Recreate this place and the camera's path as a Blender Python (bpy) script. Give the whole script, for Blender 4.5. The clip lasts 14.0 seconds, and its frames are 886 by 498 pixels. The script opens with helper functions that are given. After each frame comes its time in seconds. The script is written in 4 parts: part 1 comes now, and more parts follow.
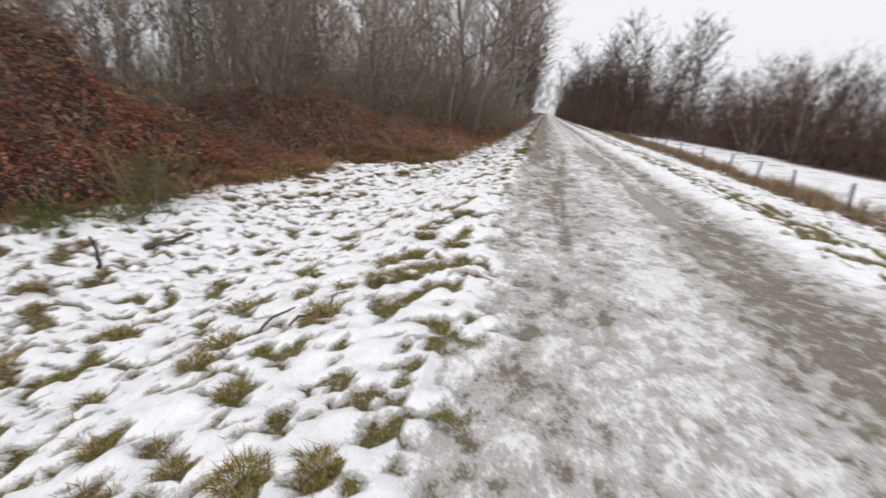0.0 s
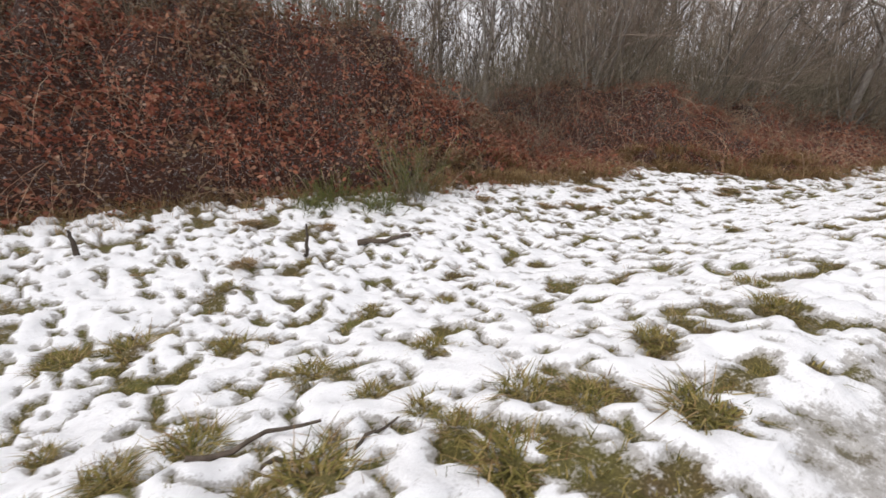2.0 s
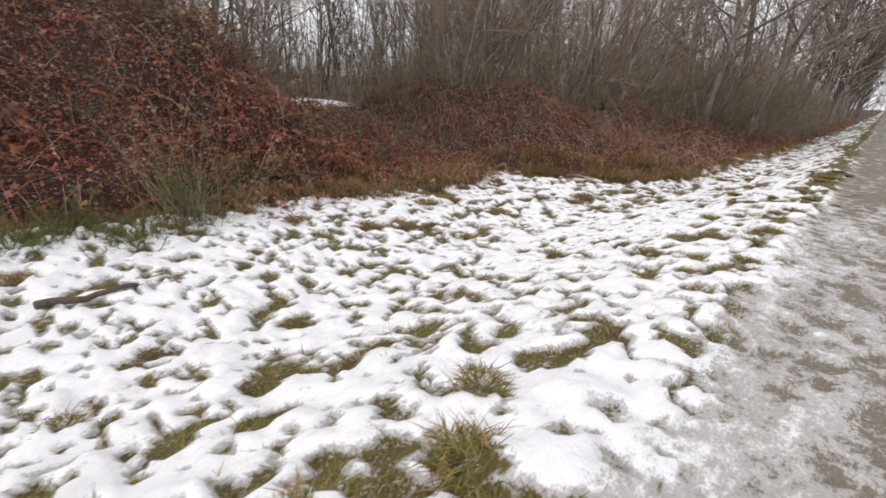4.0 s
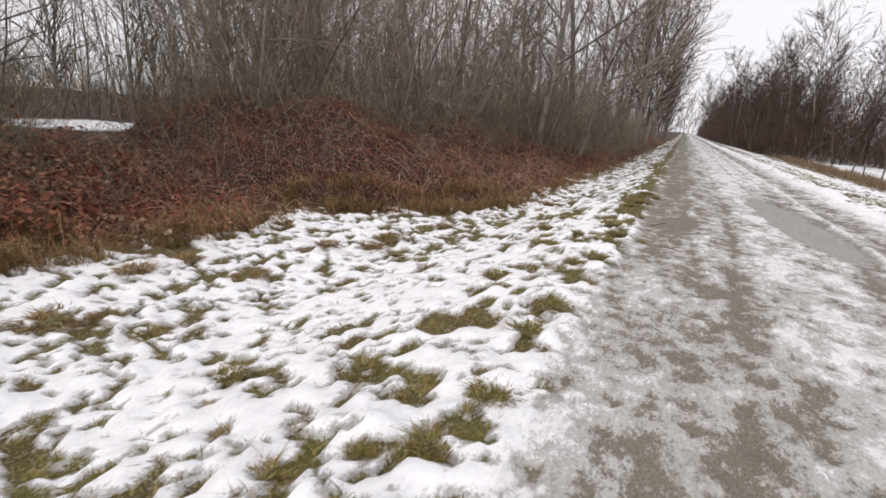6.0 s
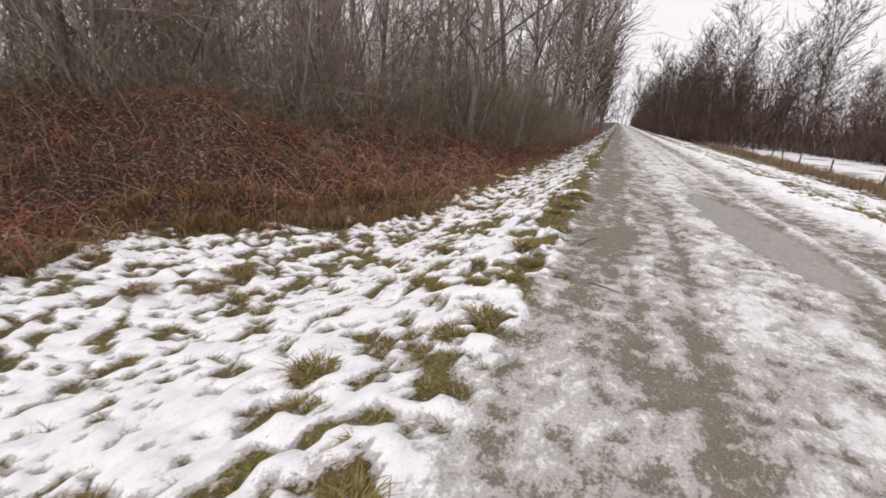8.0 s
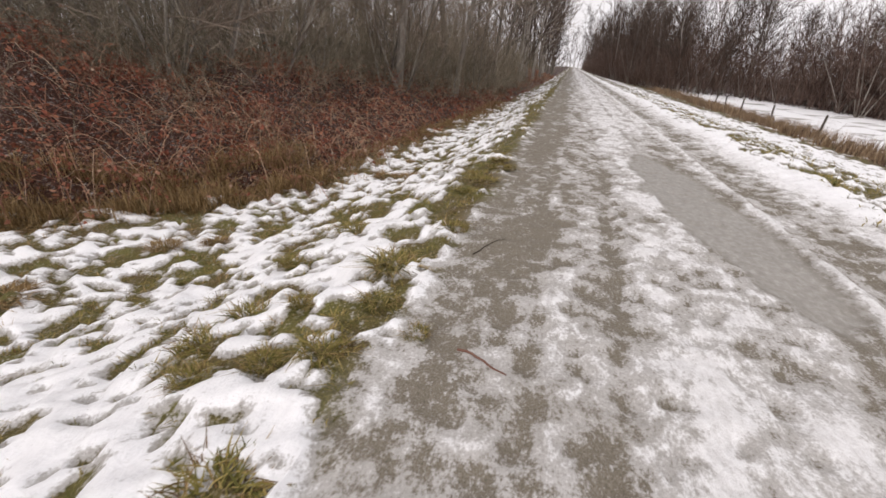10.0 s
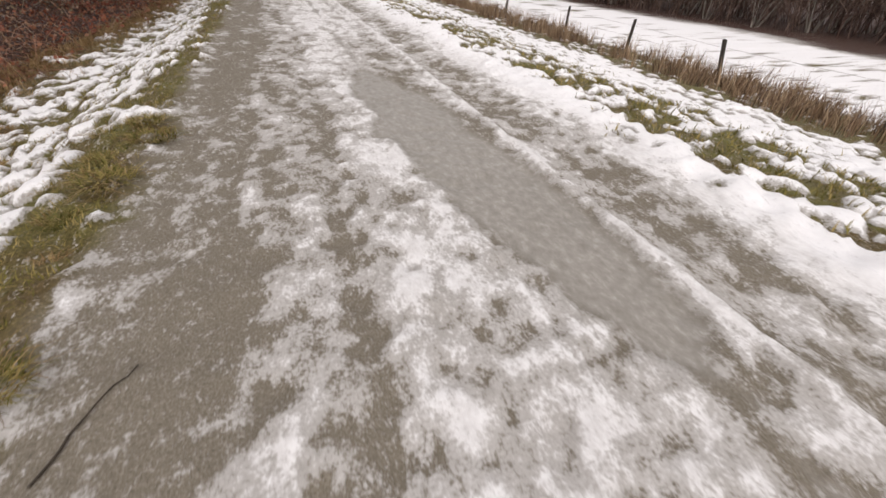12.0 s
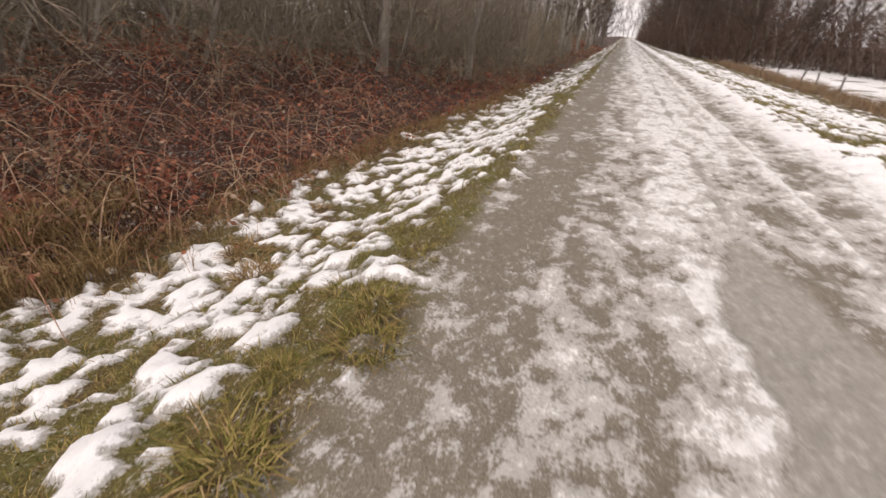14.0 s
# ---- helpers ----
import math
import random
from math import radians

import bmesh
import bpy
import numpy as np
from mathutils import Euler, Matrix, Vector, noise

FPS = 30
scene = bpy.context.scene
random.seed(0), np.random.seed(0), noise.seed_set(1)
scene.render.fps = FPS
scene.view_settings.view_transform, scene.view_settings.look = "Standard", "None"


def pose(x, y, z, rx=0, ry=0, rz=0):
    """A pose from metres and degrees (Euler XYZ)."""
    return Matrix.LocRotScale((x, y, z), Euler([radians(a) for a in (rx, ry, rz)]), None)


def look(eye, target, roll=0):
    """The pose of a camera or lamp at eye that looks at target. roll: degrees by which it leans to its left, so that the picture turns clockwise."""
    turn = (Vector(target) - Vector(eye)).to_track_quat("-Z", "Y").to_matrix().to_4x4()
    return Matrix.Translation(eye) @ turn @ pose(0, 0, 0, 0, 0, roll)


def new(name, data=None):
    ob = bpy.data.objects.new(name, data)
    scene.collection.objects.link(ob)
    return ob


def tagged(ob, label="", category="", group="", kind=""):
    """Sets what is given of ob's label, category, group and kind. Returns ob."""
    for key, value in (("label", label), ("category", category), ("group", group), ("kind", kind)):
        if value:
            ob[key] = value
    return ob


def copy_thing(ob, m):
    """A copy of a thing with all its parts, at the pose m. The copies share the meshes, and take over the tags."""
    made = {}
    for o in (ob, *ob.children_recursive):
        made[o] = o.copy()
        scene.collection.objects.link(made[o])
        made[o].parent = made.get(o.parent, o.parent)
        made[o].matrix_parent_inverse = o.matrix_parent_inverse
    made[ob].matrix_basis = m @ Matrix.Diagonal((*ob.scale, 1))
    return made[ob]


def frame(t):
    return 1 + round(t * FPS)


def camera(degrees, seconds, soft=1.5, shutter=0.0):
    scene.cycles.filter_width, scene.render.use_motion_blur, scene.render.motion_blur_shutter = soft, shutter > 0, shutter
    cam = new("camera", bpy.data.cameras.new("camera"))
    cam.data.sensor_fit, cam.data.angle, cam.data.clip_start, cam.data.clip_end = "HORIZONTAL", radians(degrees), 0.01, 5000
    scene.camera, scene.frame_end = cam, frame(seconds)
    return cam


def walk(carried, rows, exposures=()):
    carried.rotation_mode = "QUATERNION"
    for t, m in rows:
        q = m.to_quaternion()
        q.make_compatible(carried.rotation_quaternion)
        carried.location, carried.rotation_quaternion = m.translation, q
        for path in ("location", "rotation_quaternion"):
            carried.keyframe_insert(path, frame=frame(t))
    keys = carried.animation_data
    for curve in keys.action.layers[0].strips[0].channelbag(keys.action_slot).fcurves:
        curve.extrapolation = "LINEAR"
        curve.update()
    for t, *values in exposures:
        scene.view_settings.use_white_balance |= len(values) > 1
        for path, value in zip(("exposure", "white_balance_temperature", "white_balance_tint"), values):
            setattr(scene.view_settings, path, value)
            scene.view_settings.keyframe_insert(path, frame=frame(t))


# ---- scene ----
cam = camera(92.9, 14.0, soft=1.55, shutter=0.22)
PATH = [
    (0, (0.245, -0.177, 1.638), (-0.135, 1.676, 0.988), 4.6),
    (0.5, (0.143, 0.517, 1.6), (-0.871, 2.12, 0.966), 1.3),
    (1, (0.041, 1.228, 1.576), (-1.164, 2.683, 0.921), 2.5),
    (1.5, (0.1, 1.93, 1.535), (-1.248, 3.225, 0.826), 2.5),
    (2, (0.035, 2.592, 1.489), (-1.483, 3.661, 0.744), 2.5),
    (2.5, (0.047, 3.265, 1.524), (-1.446, 4.363, 0.772), 3.5),
    (3, (0.11, 3.892, 1.563), (-1.273, 5.118, 0.799), 4.6),
    (3.5, (0.028, 4.531, 1.573), (-1.306, 5.807, 0.804), 4.7),
    (3.7, (0.034, 4.78, 1.569), (-1.285, 6.078, 0.811), 4.3),
    (5.8, (0.112, 8.16, 1.528), (-0.813, 9.818, 0.899), 3.7),
    (6, (0.157, 8.398, 1.525), (-0.734, 10.083, 0.918), 4.0),
    (6.5, (0.245, 9.014, 1.515), (-0.628, 10.72, 0.944), 3.7),
    (7, (0.182, 9.598, 1.515), (-0.647, 11.321, 0.928), 3.3),
    (7.5, (0.236, 10.165, 1.484), (-0.557, 11.902, 0.89), 2.6),
    (8, (0.204, 10.745, 1.464), (-0.478, 12.522, 0.849), 3.0),
    (8.2, (0.238, 10.961, 1.484), (-0.357, 12.766, 0.862), 3.7),
    (10.3, (0.583, 13.098, 1.502), (0.191, 14.836, 0.593), 3.0),
    (10.5, (0.621, 13.32, 1.524), (0.31, 15.037, 0.548), 2.9),
    (11, (0.836, 13.86, 1.468), (0.904, 15.517, 0.35), 3.0),
    (11.5, (0.913, 14.357, 1.459), (1.466, 15.885, 0.294), 4.8),
    (12, (0.959, 14.926, 1.461), (1.54, 16.461, 0.317), 3.0),
    (12.5, (0.982, 15.668, 1.511), (1.351, 17.333, 0.466), 1.7),
    (13, (0.958, 16.291, 1.561), (1.115, 18.015, 0.56), 2.2),
    (13.5, (0.941, 16.957, 1.539), (0.662, 18.683, 0.568), 0.4),
    (14, (0.767, 17.61, 1.592), (0.156, 19.273, 0.664), 2.3),
]
walk(cam, [(t, look(eye, target, roll)) for t, eye, target, roll in PATH],
     exposures=[(0, 0.08, 6450, 11), (1.5, 0.22, 6500, 12), (4, 0.22, 6500, 13), (6.5, 0.14, 6550, 14), (9, 0.12, 6700, 15), (12, 0.12, 6850, 15), (14, 0.27, 7200, 18)])

# ---- light ----
SUN_EL, SUN_AZ = 32.0, 200.0
world = bpy.data.worlds.new("overcast_sky")
scene.world = world
world.use_nodes = True
wn, wl = world.node_tree.nodes, world.node_tree.links
wn.clear()
sky = wn.new("ShaderNodeTexSky")
sky.sky_type, sky.sun_disc = "NISHITA", False
sky.sun_elevation, sky.sun_rotation = radians(SUN_EL), radians(SUN_AZ)
sky.air_density, sky.dust_density, sky.ozone_density = 1.0, 6.0, 1.0
# thick cloud takes nearly all the colour out of the sky
hsv = wn.new("ShaderNodeHueSaturation")
hsv.inputs["Saturation"].default_value = 0.12
cloud = wn.new("ShaderNodeMix")
cloud.data_type = "RGBA"
cloud.inputs[0].default_value = 0.8
cloud.inputs[7].default_value = (6.2, 6.22, 6.4, 1)
bg = wn.new("ShaderNodeBackground")
bg.inputs["Strength"].default_value = 0.15
wout = wn.new("ShaderNodeOutputWorld")
wl.new(sky.outputs[0], hsv.inputs["Color"])
wl.new(hsv.outputs[0], cloud.inputs[6])
wl.new(cloud.outputs[2], bg.inputs["Color"])
wl.new(bg.outputs[0], wout.inputs["Surface"])
sun = new("sun", bpy.data.lights.new("sun", "SUN"))
sun.data.energy, sun.data.angle, sun.data.color = 0.55, radians(25), (1.0, 0.96, 0.9)
sun.matrix_world = pose(0, 0, 60, 90 - SUN_EL, 0, 180 - SUN_AZ)
tagged(sun, kind="structure")


# ---- noise ----
TABLE = np.random.RandomState(7).rand(256, 256)


def value_noise(x, y, seed=0):
    x, y = np.asarray(x, float) + seed * 17.31, np.asarray(y, float) + seed * 9.73
    i, j = np.floor(x).astype(int), np.floor(y).astype(int)
    u, v = x - i, y - j
    u, v = u * u * (3 - 2 * u), v * v * (3 - 2 * v)
    a, b = TABLE[i % 256, j % 256], TABLE[(i + 1) % 256, j % 256]
    c, d = TABLE[i % 256, (j + 1) % 256], TABLE[(i + 1) % 256, (j + 1) % 256]
    return (a * (1 - u) + b * u) * (1 - v) + (c * (1 - u) + d * u) * v


def fbm(x, y, size, seed=0, octaves=3):
    total, amp, weight = 0.0, 1.0, 0.0
    for o in range(octaves):
        k = 2.03 ** o / size
        total = total + amp * value_noise(np.asarray(x) * k, np.asarray(y) * k, seed + o * 3)
        weight, amp = weight + amp, amp * 0.5
    return total / weight


def ease(a, b, v):
    t = np.clip((np.asarray(v, float) - a) / (b - a), 0.0, 1.0)
    return t * t * (3 - 2 * t)


# ---- the lie of the land ----
PATH_L, PATH_R = -0.25, 3.95          # edges of the path
LEFT_X = [-400, -30, -14, -9.5, -7.5, -5.8, -4.4, -3.5, -2.9, -2.0, -1.2, -0.6, -0.25, 0.0]
LEFT_Z = [-0.9, -0.9, -0.75, -0.9, -0.98, -1.0, -1.02, -0.92, -0.75, -0.45, -0.18, -0.02, 0.02, 0.0]
RIGHT_X = [0.0, 3.0, 4.3, 5.5, 7.0, 9.5, 12.0, 14.0, 40.0, 900.0]
RIGHT_Z = [0.0, 0.0, 0.03, -0.14, -0.45, -0.85, -1.2, -1.35, -1.45, -1.4]


def thicket_edge(y):
    """Where the snowy verge ends and the brambles begin."""
    base = np.interp(y, [-60, 0, 4, 6, 9, 12, 16, 18, 20, 26, 42, 120, 400],
                     [-9.6, -9.3, -9.0, -8.6, -8.6, -8.0, -7.6, -5.6, -4.2, -3.9, -3.3, -2.9, -2.9])
    return base + 0.7 * (fbm(y, 0 * np.asarray(y), 2.2, 41) - 0.5)


def thicket_height(x, y):
    """Height of the bramble heap over the plain ground, in metres."""
    d = thicket_edge(y) - x
    top = np.interp(y, [-20, 4, 9, 10.6, 11.6, 15.2, 16.3, 17.4, 19.5, 24, 40, 150], [4.0, 4.0, 3.6, 2.0, 0.75, 0.75, 2.0, 2.6, 2.0, 1.7, 1.4, 1.0])
    lump = 0.29 + 0.75 * fbm(x, y, 3.4, 5, 2) + 0.75 * fbm(x, y, 1.2, 8, 2)
    rise = 0.30 * ease(0, 0.5, d) + 0.70 * ease(0.2, 4.5, d)
    fall = 1 - 0.98 * ease(7.5, 13.5, d)
    return np.where(d > 0, top * lump * rise * fall, 0.0)


def slope(x, y):
    """Plain ground, with no snow, heap or tussock on it."""
    narrow = np.interp(y, [14, 22, 60], [1.0, 0.62, 0.55])     # the bank gets shorter further on
    xs = np.where(x < -0.25, -0.25 + (x + 0.25) / narrow, x)
    left = np.interp(xs, LEFT_X, LEFT_Z) * np.where(x < -0.25, np.interp(y, [14, 22, 60], [1.0, 0.85, 0.8]), 1.0)
    right = np.interp(x, RIGHT_X, RIGHT_Z)
    return np.where(x < 0, left, right)


def puddle(x, y):
    """1 inside the frozen puddles of the right-hand wheel track."""
    mid = np.interp(y, [15.6, 17, 19, 21.6], [2.55, 2.45, 2.25, 2.05])
    half = np.interp(y, [15.5, 16.1, 17.5, 20.0, 21.6, 22.0], [0.0, 0.34, 0.50, 0.42, 0.2, 0.0])
    a = half - np.abs(x - mid) + 0.10 * (fbm(x, y, 0.2, 61) - 0.5) + 0.42 * (fbm(x, y, 0.9, 63) - 0.5)
    mid2 = np.interp(y, [7.5, 11.0], [2.75, 2.6])
    half2 = np.interp(y, [7.6, 8.4, 10.0, 11.2], [0.0, 0.28, 0.25, 0.0])
    b = half2 - np.abs(x - mid2) + 0.12 * (fbm(x, y, 0.3, 62) - 0.5)
    return np.maximum(ease(-0.06, 0.10, a), ease(-0.06, 0.10, b))


# the larger tussocks of the verge: x, y, radius
TUFTS_FIRST = [(-0.84, 1.06, 0.16), (-1.27, 1.11, 0.12), (-0.51, 1.16, 0.14), (-1.98, 1.29, 0.14), (-4.32, 1.62, 0.25), (-1.45, 1.75, 0.14), 
    (-2.70, 1.76, 0.12), (-4.31, 2.11, 0.30), (-2.09, 2.14, 0.16), (-7.81, 2.33, 0.20), (-2.15, 2.49, 0.22), (-1.43, 2.68, 0.12), 
    (-3.73, 2.89, 0.26), (-1.42, 2.96, 0.26), (-5.12, 3.11, 0.17), (-2.57, 3.30, 0.20), (-5.69, 3.38, 0.20), (-1.95, 3.51, 0.16), 
    (-1.22, 3.62, 0.14), (-1.55, 3.66, 0.16), (-0.88, 3.69, 0.24), (-7.43, 3.77, 0.25), (-5.41, 4.10, 0.20), (-1.26, 4.12, 0.20), 
    (-2.26, 4.15, 0.18), (-0.96, 4.31, 0.18), (-3.73, 4.33, 0.16), (-0.55, 4.65, 0.25), (-6.69, 4.89, 0.20)]
TUFTS_MIDDLE = [(-3.34, 5.01, 0.17), (-1.11, 5.23, 0.22), (-1.19, 5.72, 0.15), (-0.81, 6.36, 0.24), (-1.17, 6.87, 0.20), (-6.92, 8.52, 0.25), 
    (-1.26, 9.40, 0.14), (-6.01, 9.44, 0.30), (-0.89, 9.69, 0.10), (-0.61, 9.85, 0.14), (-5.56, 10.08, 0.40), (-2.62, 10.18, 0.16), 
    (-0.91, 10.24, 0.18), (-0.51, 10.39, 0.16), (-4.42, 10.49, 0.20), (-5.25, 10.50, 0.20), (-1.52, 10.52, 0.15), (-6.37, 11.29, 0.30), 
    (-0.58, 11.33, 0.20), (-0.49, 11.74, 0.18), (-0.61, 12.05, 0.14), (-6.41, 12.06, 0.30), (-5.12, 12.22, 0.30), (-1.15, 12.28, 0.17), 
    (-1.36, 12.63, 0.20), (-3.62, 12.83, 0.15), (-0.70, 12.96, 0.16), (-0.65, 13.24, 0.18), (-0.46, 13.57, 0.22)]
TUFTS_LAST = [(-5.19, 13.95, 0.25), (-3.18, 14.05, 0.20), (-1.13, 14.10, 0.14), (-0.81, 14.28, 0.13), (-3.99, 14.40, 0.18), (-0.54, 14.41, 0.17), 
    (-1.40, 14.45, 0.20), (-4.58, 14.48, 0.30), (-0.10, 14.74, 0.10), (-1.39, 14.88, 0.20), (-0.97, 14.91, 0.13), (-0.47, 15.05, 0.17), 
    (-4.63, 15.12, 0.35), (-0.55, 15.51, 0.25), (-1.68, 15.79, 0.16), (-0.31, 16.42, 0.20), (-4.19, 16.63, 0.25), (-1.46, 16.65, 0.25), 
    (-3.68, 16.96, 0.20), (-3.06, 17.07, 0.18), (-0.54, 17.91, 0.16), (-0.38, 18.33, 0.25), (-0.57, 18.87, 0.16), (-0.23, 19.18, 0.25), 
    (-0.35, 19.51, 0.20), (-0.71, 19.69, 0.20), (-2.08, 20.22, 0.30), (-2.88, 20.90, 0.35), (-2.89, 22.29, 0.20)]
TUFTS = TUFTS_FIRST + TUFTS_MIDDLE + TUFTS_LAST


def tussock(x, y):
    """How far inside a tussock of the verge each place lies, in metres; negative outside."""
    best = np.full(np.shape(x), -9.0)
    wob = 0.14 * (fbm(x, y, 0.13, 31) - 0.5) + 0.10 * (fbm(x, y, 0.45, 32) - 0.5)
    for a, b, r in TUFTS:
        best = np.maximum(best, r * 0.52 - np.hypot((x - a) * 0.85, (y - b) * 1.15))
    return best + wob


def ruts_at(x, y, wide):
    """1 along the two bicycle ruts, which meet and part again."""
    a = np.interp(y, [0, 10, 12, 15.4, 19, 40], [0.80, 0.81, 0.84, 1.09, 1.26, 1.30]) + 0.03 * np.sin(y * 1.7)
    b = np.interp(y, [0, 10, 11.7, 14.3, 16.5, 40], [0.62, 0.70, 0.76, 0.56, 0.50, 0.50]) + 0.03 * np.sin(y * 1.3 + 1)
    return np.exp(-((x - a) / wide) ** 2) + 0.7 * np.exp(-((x - b) / wide) ** 2)


def footprints(x, y):
    """1 in the middle of the paw and boot marks trodden into the path's snow."""
    best = np.zeros(np.shape(x))
    cell = 0.24
    i, j = np.floor(x / cell).astype(int), np.floor(y / cell).astype(int)
    for a in (-1, 0, 1):
        for b in (-1, 0, 1):
            u, v = (i + a) % 256, (j + b) % 256
            px, py = (i + a + TABLE[u, v]) * cell, (j + b + TABLE[v, u]) * cell
            r = 0.025 + 0.05 * TABLE[(u + 91) % 256, v]
            there = TABLE[u, (v + 57) % 256] < 0.62
            best = np.maximum(best, there * ease(1.25, 0.75, np.hypot(x - px, (y - py) * 0.8) / r))
    return best


def cover(x, y):
    """snow, ice, soil of the ground at each place: snow 0 to 1, ice 0 to 1, soil 0 gravel, 0.5 turf, 1 litter with
    painted gap shade.
    """
    x, y = np.asarray(x, float), np.asarray(y, float)
    fine, mid, big = fbm(x, y, 0.13, 1), fbm(x, y, 0.42, 2, 2), fbm(x, y, 2.5, 3)
    tufty = 0.34 * mid + 0.66 * fbm(x, y, 0.2, 9, 2)
    d = x - thicket_edge(y)
    # verge: snow with tussocks sticking out and small holes between its lumps
    bare = 0.375 + 0.018 * ease(6, 9, y) + 0.10 * (big - 0.5) + 0.15 * (1 - ease(0.0, 1.0, d)) + 0.115 * ease(14, 17.5, y)
    bare = bare + 0.24 * np.exp(-((x + 0.42) / 0.24) ** 2) * ease(15.0, 17.5, y) + 0.02 * np.exp(-((x + 0.6) / 0.5) ** 2)
    verge = ease(-0.03, 0.04, tufty - bare)
    holes = ease(0.30, 0.40, fbm(x * 0.8, y * 1.25, 0.12, 4, 2) + 0.12 * (big - 0.5))
    verge = np.minimum(verge, 0.05 + 0.95 * holes)
    verge = verge * ease(-0.03, 0.03, -tussock(x, y))
    # path: trodden snow over gravel, worn through along the wheel tracks
    ruts = np.interp(y, [0, 5, 8, 14, 22, 40], [0.10, 0.18, 0.46, 0.40, 0.25, 0.12]) * ruts_at(x, y, 0.055)
    lane = 0.24 * np.exp(-((x - 3.35) / 0.28) ** 2) + 0.12 * np.exp(-((x - 0.5) / 0.5) ** 2) * ease(4, 9, y)
    lane = lane + 0.40 * np.exp(-((x - 0.08) / 0.48) ** 2) * ease(12.5, 17, y)
    lane = lane + 0.55 * np.exp(-((x - 2.85) / 0.55) ** 2) * (1 - ease(6.0, 9.0, y))
    lane = lane + 0.25 * np.exp(-((x - 2.45) / 0.35) ** 2) * ease(12, 14, y) * (1 - ease(22, 25, y))
    ridge = 0.55 * np.exp(-((x - 2.93) / 0.055) ** 2) * ease(8, 14, y) + 0.24 * np.exp(-((x - 1.75) / 0.45) ** 2) + 0.45 * ease(3.5, 3.85, x)
    ridge = ridge + 0.16 * (1 - ease(4, 9, y)) * (1 - ease(1.9, 2.5, x)) + 0.25 * ease(20, 30, y) * np.exp(-((x - 2.3) / 0.8) ** 2)
    streak = fbm(x * 2.2, y * 0.45, 0.5, 12)
    lane = lane + 0.08 * ease(1.5, 0.9, x) * ease(9, 13, y)
    trod = 0.455 + 0.95 * (fbm(x * 1.4, y * 0.7, 0.30, 11) - 0.5) + 1.0 * (fbm(x, y, 0.10, 13, 2) - 0.5) + 0.6 * (streak - 0.5) - ruts - lane + ridge
    trod = 0.43 + (trod - 0.43) * np.interp(y, [0, 9, 14], [0.75, 0.8, 1.0])
    path = np.clip(trod - 0.36 * footprints(x, y), 0.0, 1.0)
    ice = puddle(x, y)
    # right-hand verge, rough strip and field
    rb = np.interp(x, [3.9, 4.4, 4.8, 6.6, 7.4, 9.0, 10.8, 13.6, 14.6], [0.20, 0.43, 0.59, 0.58, 0.40, 0.44, 0.68, 0.66, 0.34])
    rb = rb + 0.10 * (big - 0.5)
    right = ease(-0.035, 0.035, tufty - rb)
    ragged = 0.5 * (fbm(x, y, 0.6, 6) - 0.5) + 0.25 * (fine - 0.5)
    from_left = ease(-0.16, 0.20, x - PATH_L - np.interp(y, [0.5, 2, 4, 6], [0, 0.2, 0.2, 0]) + ragged)
    from_right = ease(-0.16, 0.20, x - PATH_R + ragged)
    snow = verge * (1 - from_left) + path * (1 - ice) * from_left * (1 - from_right) + right * from_right
    soil = 0.5 * (1 - from_left) + 0.5 * from_right
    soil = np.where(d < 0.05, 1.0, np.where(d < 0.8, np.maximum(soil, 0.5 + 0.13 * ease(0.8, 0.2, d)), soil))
    snow = np.where(d < 0, 0.0, snow)
    clearing = np.exp(-(((x + 36) / 5.5) ** 2 + ((y - 23.0) / 4.6) ** 2))
    snow = np.maximum(snow, ease(0.35, 0.5, clearing))
    snow = snow * (1 - ease(24.5, 26.5, x + 3 * (fbm(x, y, 5, 71) - 0.5)))
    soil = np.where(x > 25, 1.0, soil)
    return snow, ice, soil


def land(x, y):
    """Height of the ground sheet as it is seen, with snow, tussocks and the bramble heap's core."""
    x, y = np.asarray(x, float), np.asarray(y, float)
    snow, ice, soil = cover(x, y)
    near = 1 - ease(30, 60, np.hypot(x, y - 10))
    grassy = np.clip(soil * 2, 0, 1)
    lumps = 0.09 * (fbm(x, y, 0.42, 21) - 0.5) + 0.095 * (fbm(x, y, 0.19, 22, 2) - 0.5) + 0.085 * (fbm(x, y, 0.11, 25, 2) - 0.5)
    trod = 0.035 * (fbm(x, y, 0.25, 23) - 0.5) + 0.028 * (fbm(x, y, 0.11, 24, 2) - 0.5)
    ridge = 0.035 * np.exp(-((x - 2.93) / 0.055) ** 2) * ease(8, 14, y)
    rut = -0.022 * (ruts_at(x, y, 0.055) + np.exp(-((x - 3.3) / 0.25) ** 2))
    dent = 0.02 * footprints(x, y) * (x > PATH_L) * (x < PATH_R)
    z = slope(x, y) - near * dent + near * (grassy * lumps + (1 - grassy) * ((trod * (1 - ice) + ridge + rut) - 0.02 * ice))
    z = z + near * (0.014 + 0.046 * grassy) * snow
    z = z + near * 0.055 * ease(-0.02, 0.11, tussock(x, y)) * (x < PATH_L + 0.1)
    heap = thicket_height(x, y)
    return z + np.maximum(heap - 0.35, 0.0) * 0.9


# ---- materials ----
def shader(name, rough=0.8, spec=0.3):
    m = bpy.data.materials.new(name)
    m.use_nodes = True
    n, l = m.node_tree.nodes, m.node_tree.links
    b = n["Principled BSDF"]
    b.inputs["Roughness"].default_value = rough
    b.inputs["Specular IOR Level"].default_value = spec
    return m, n, l, b


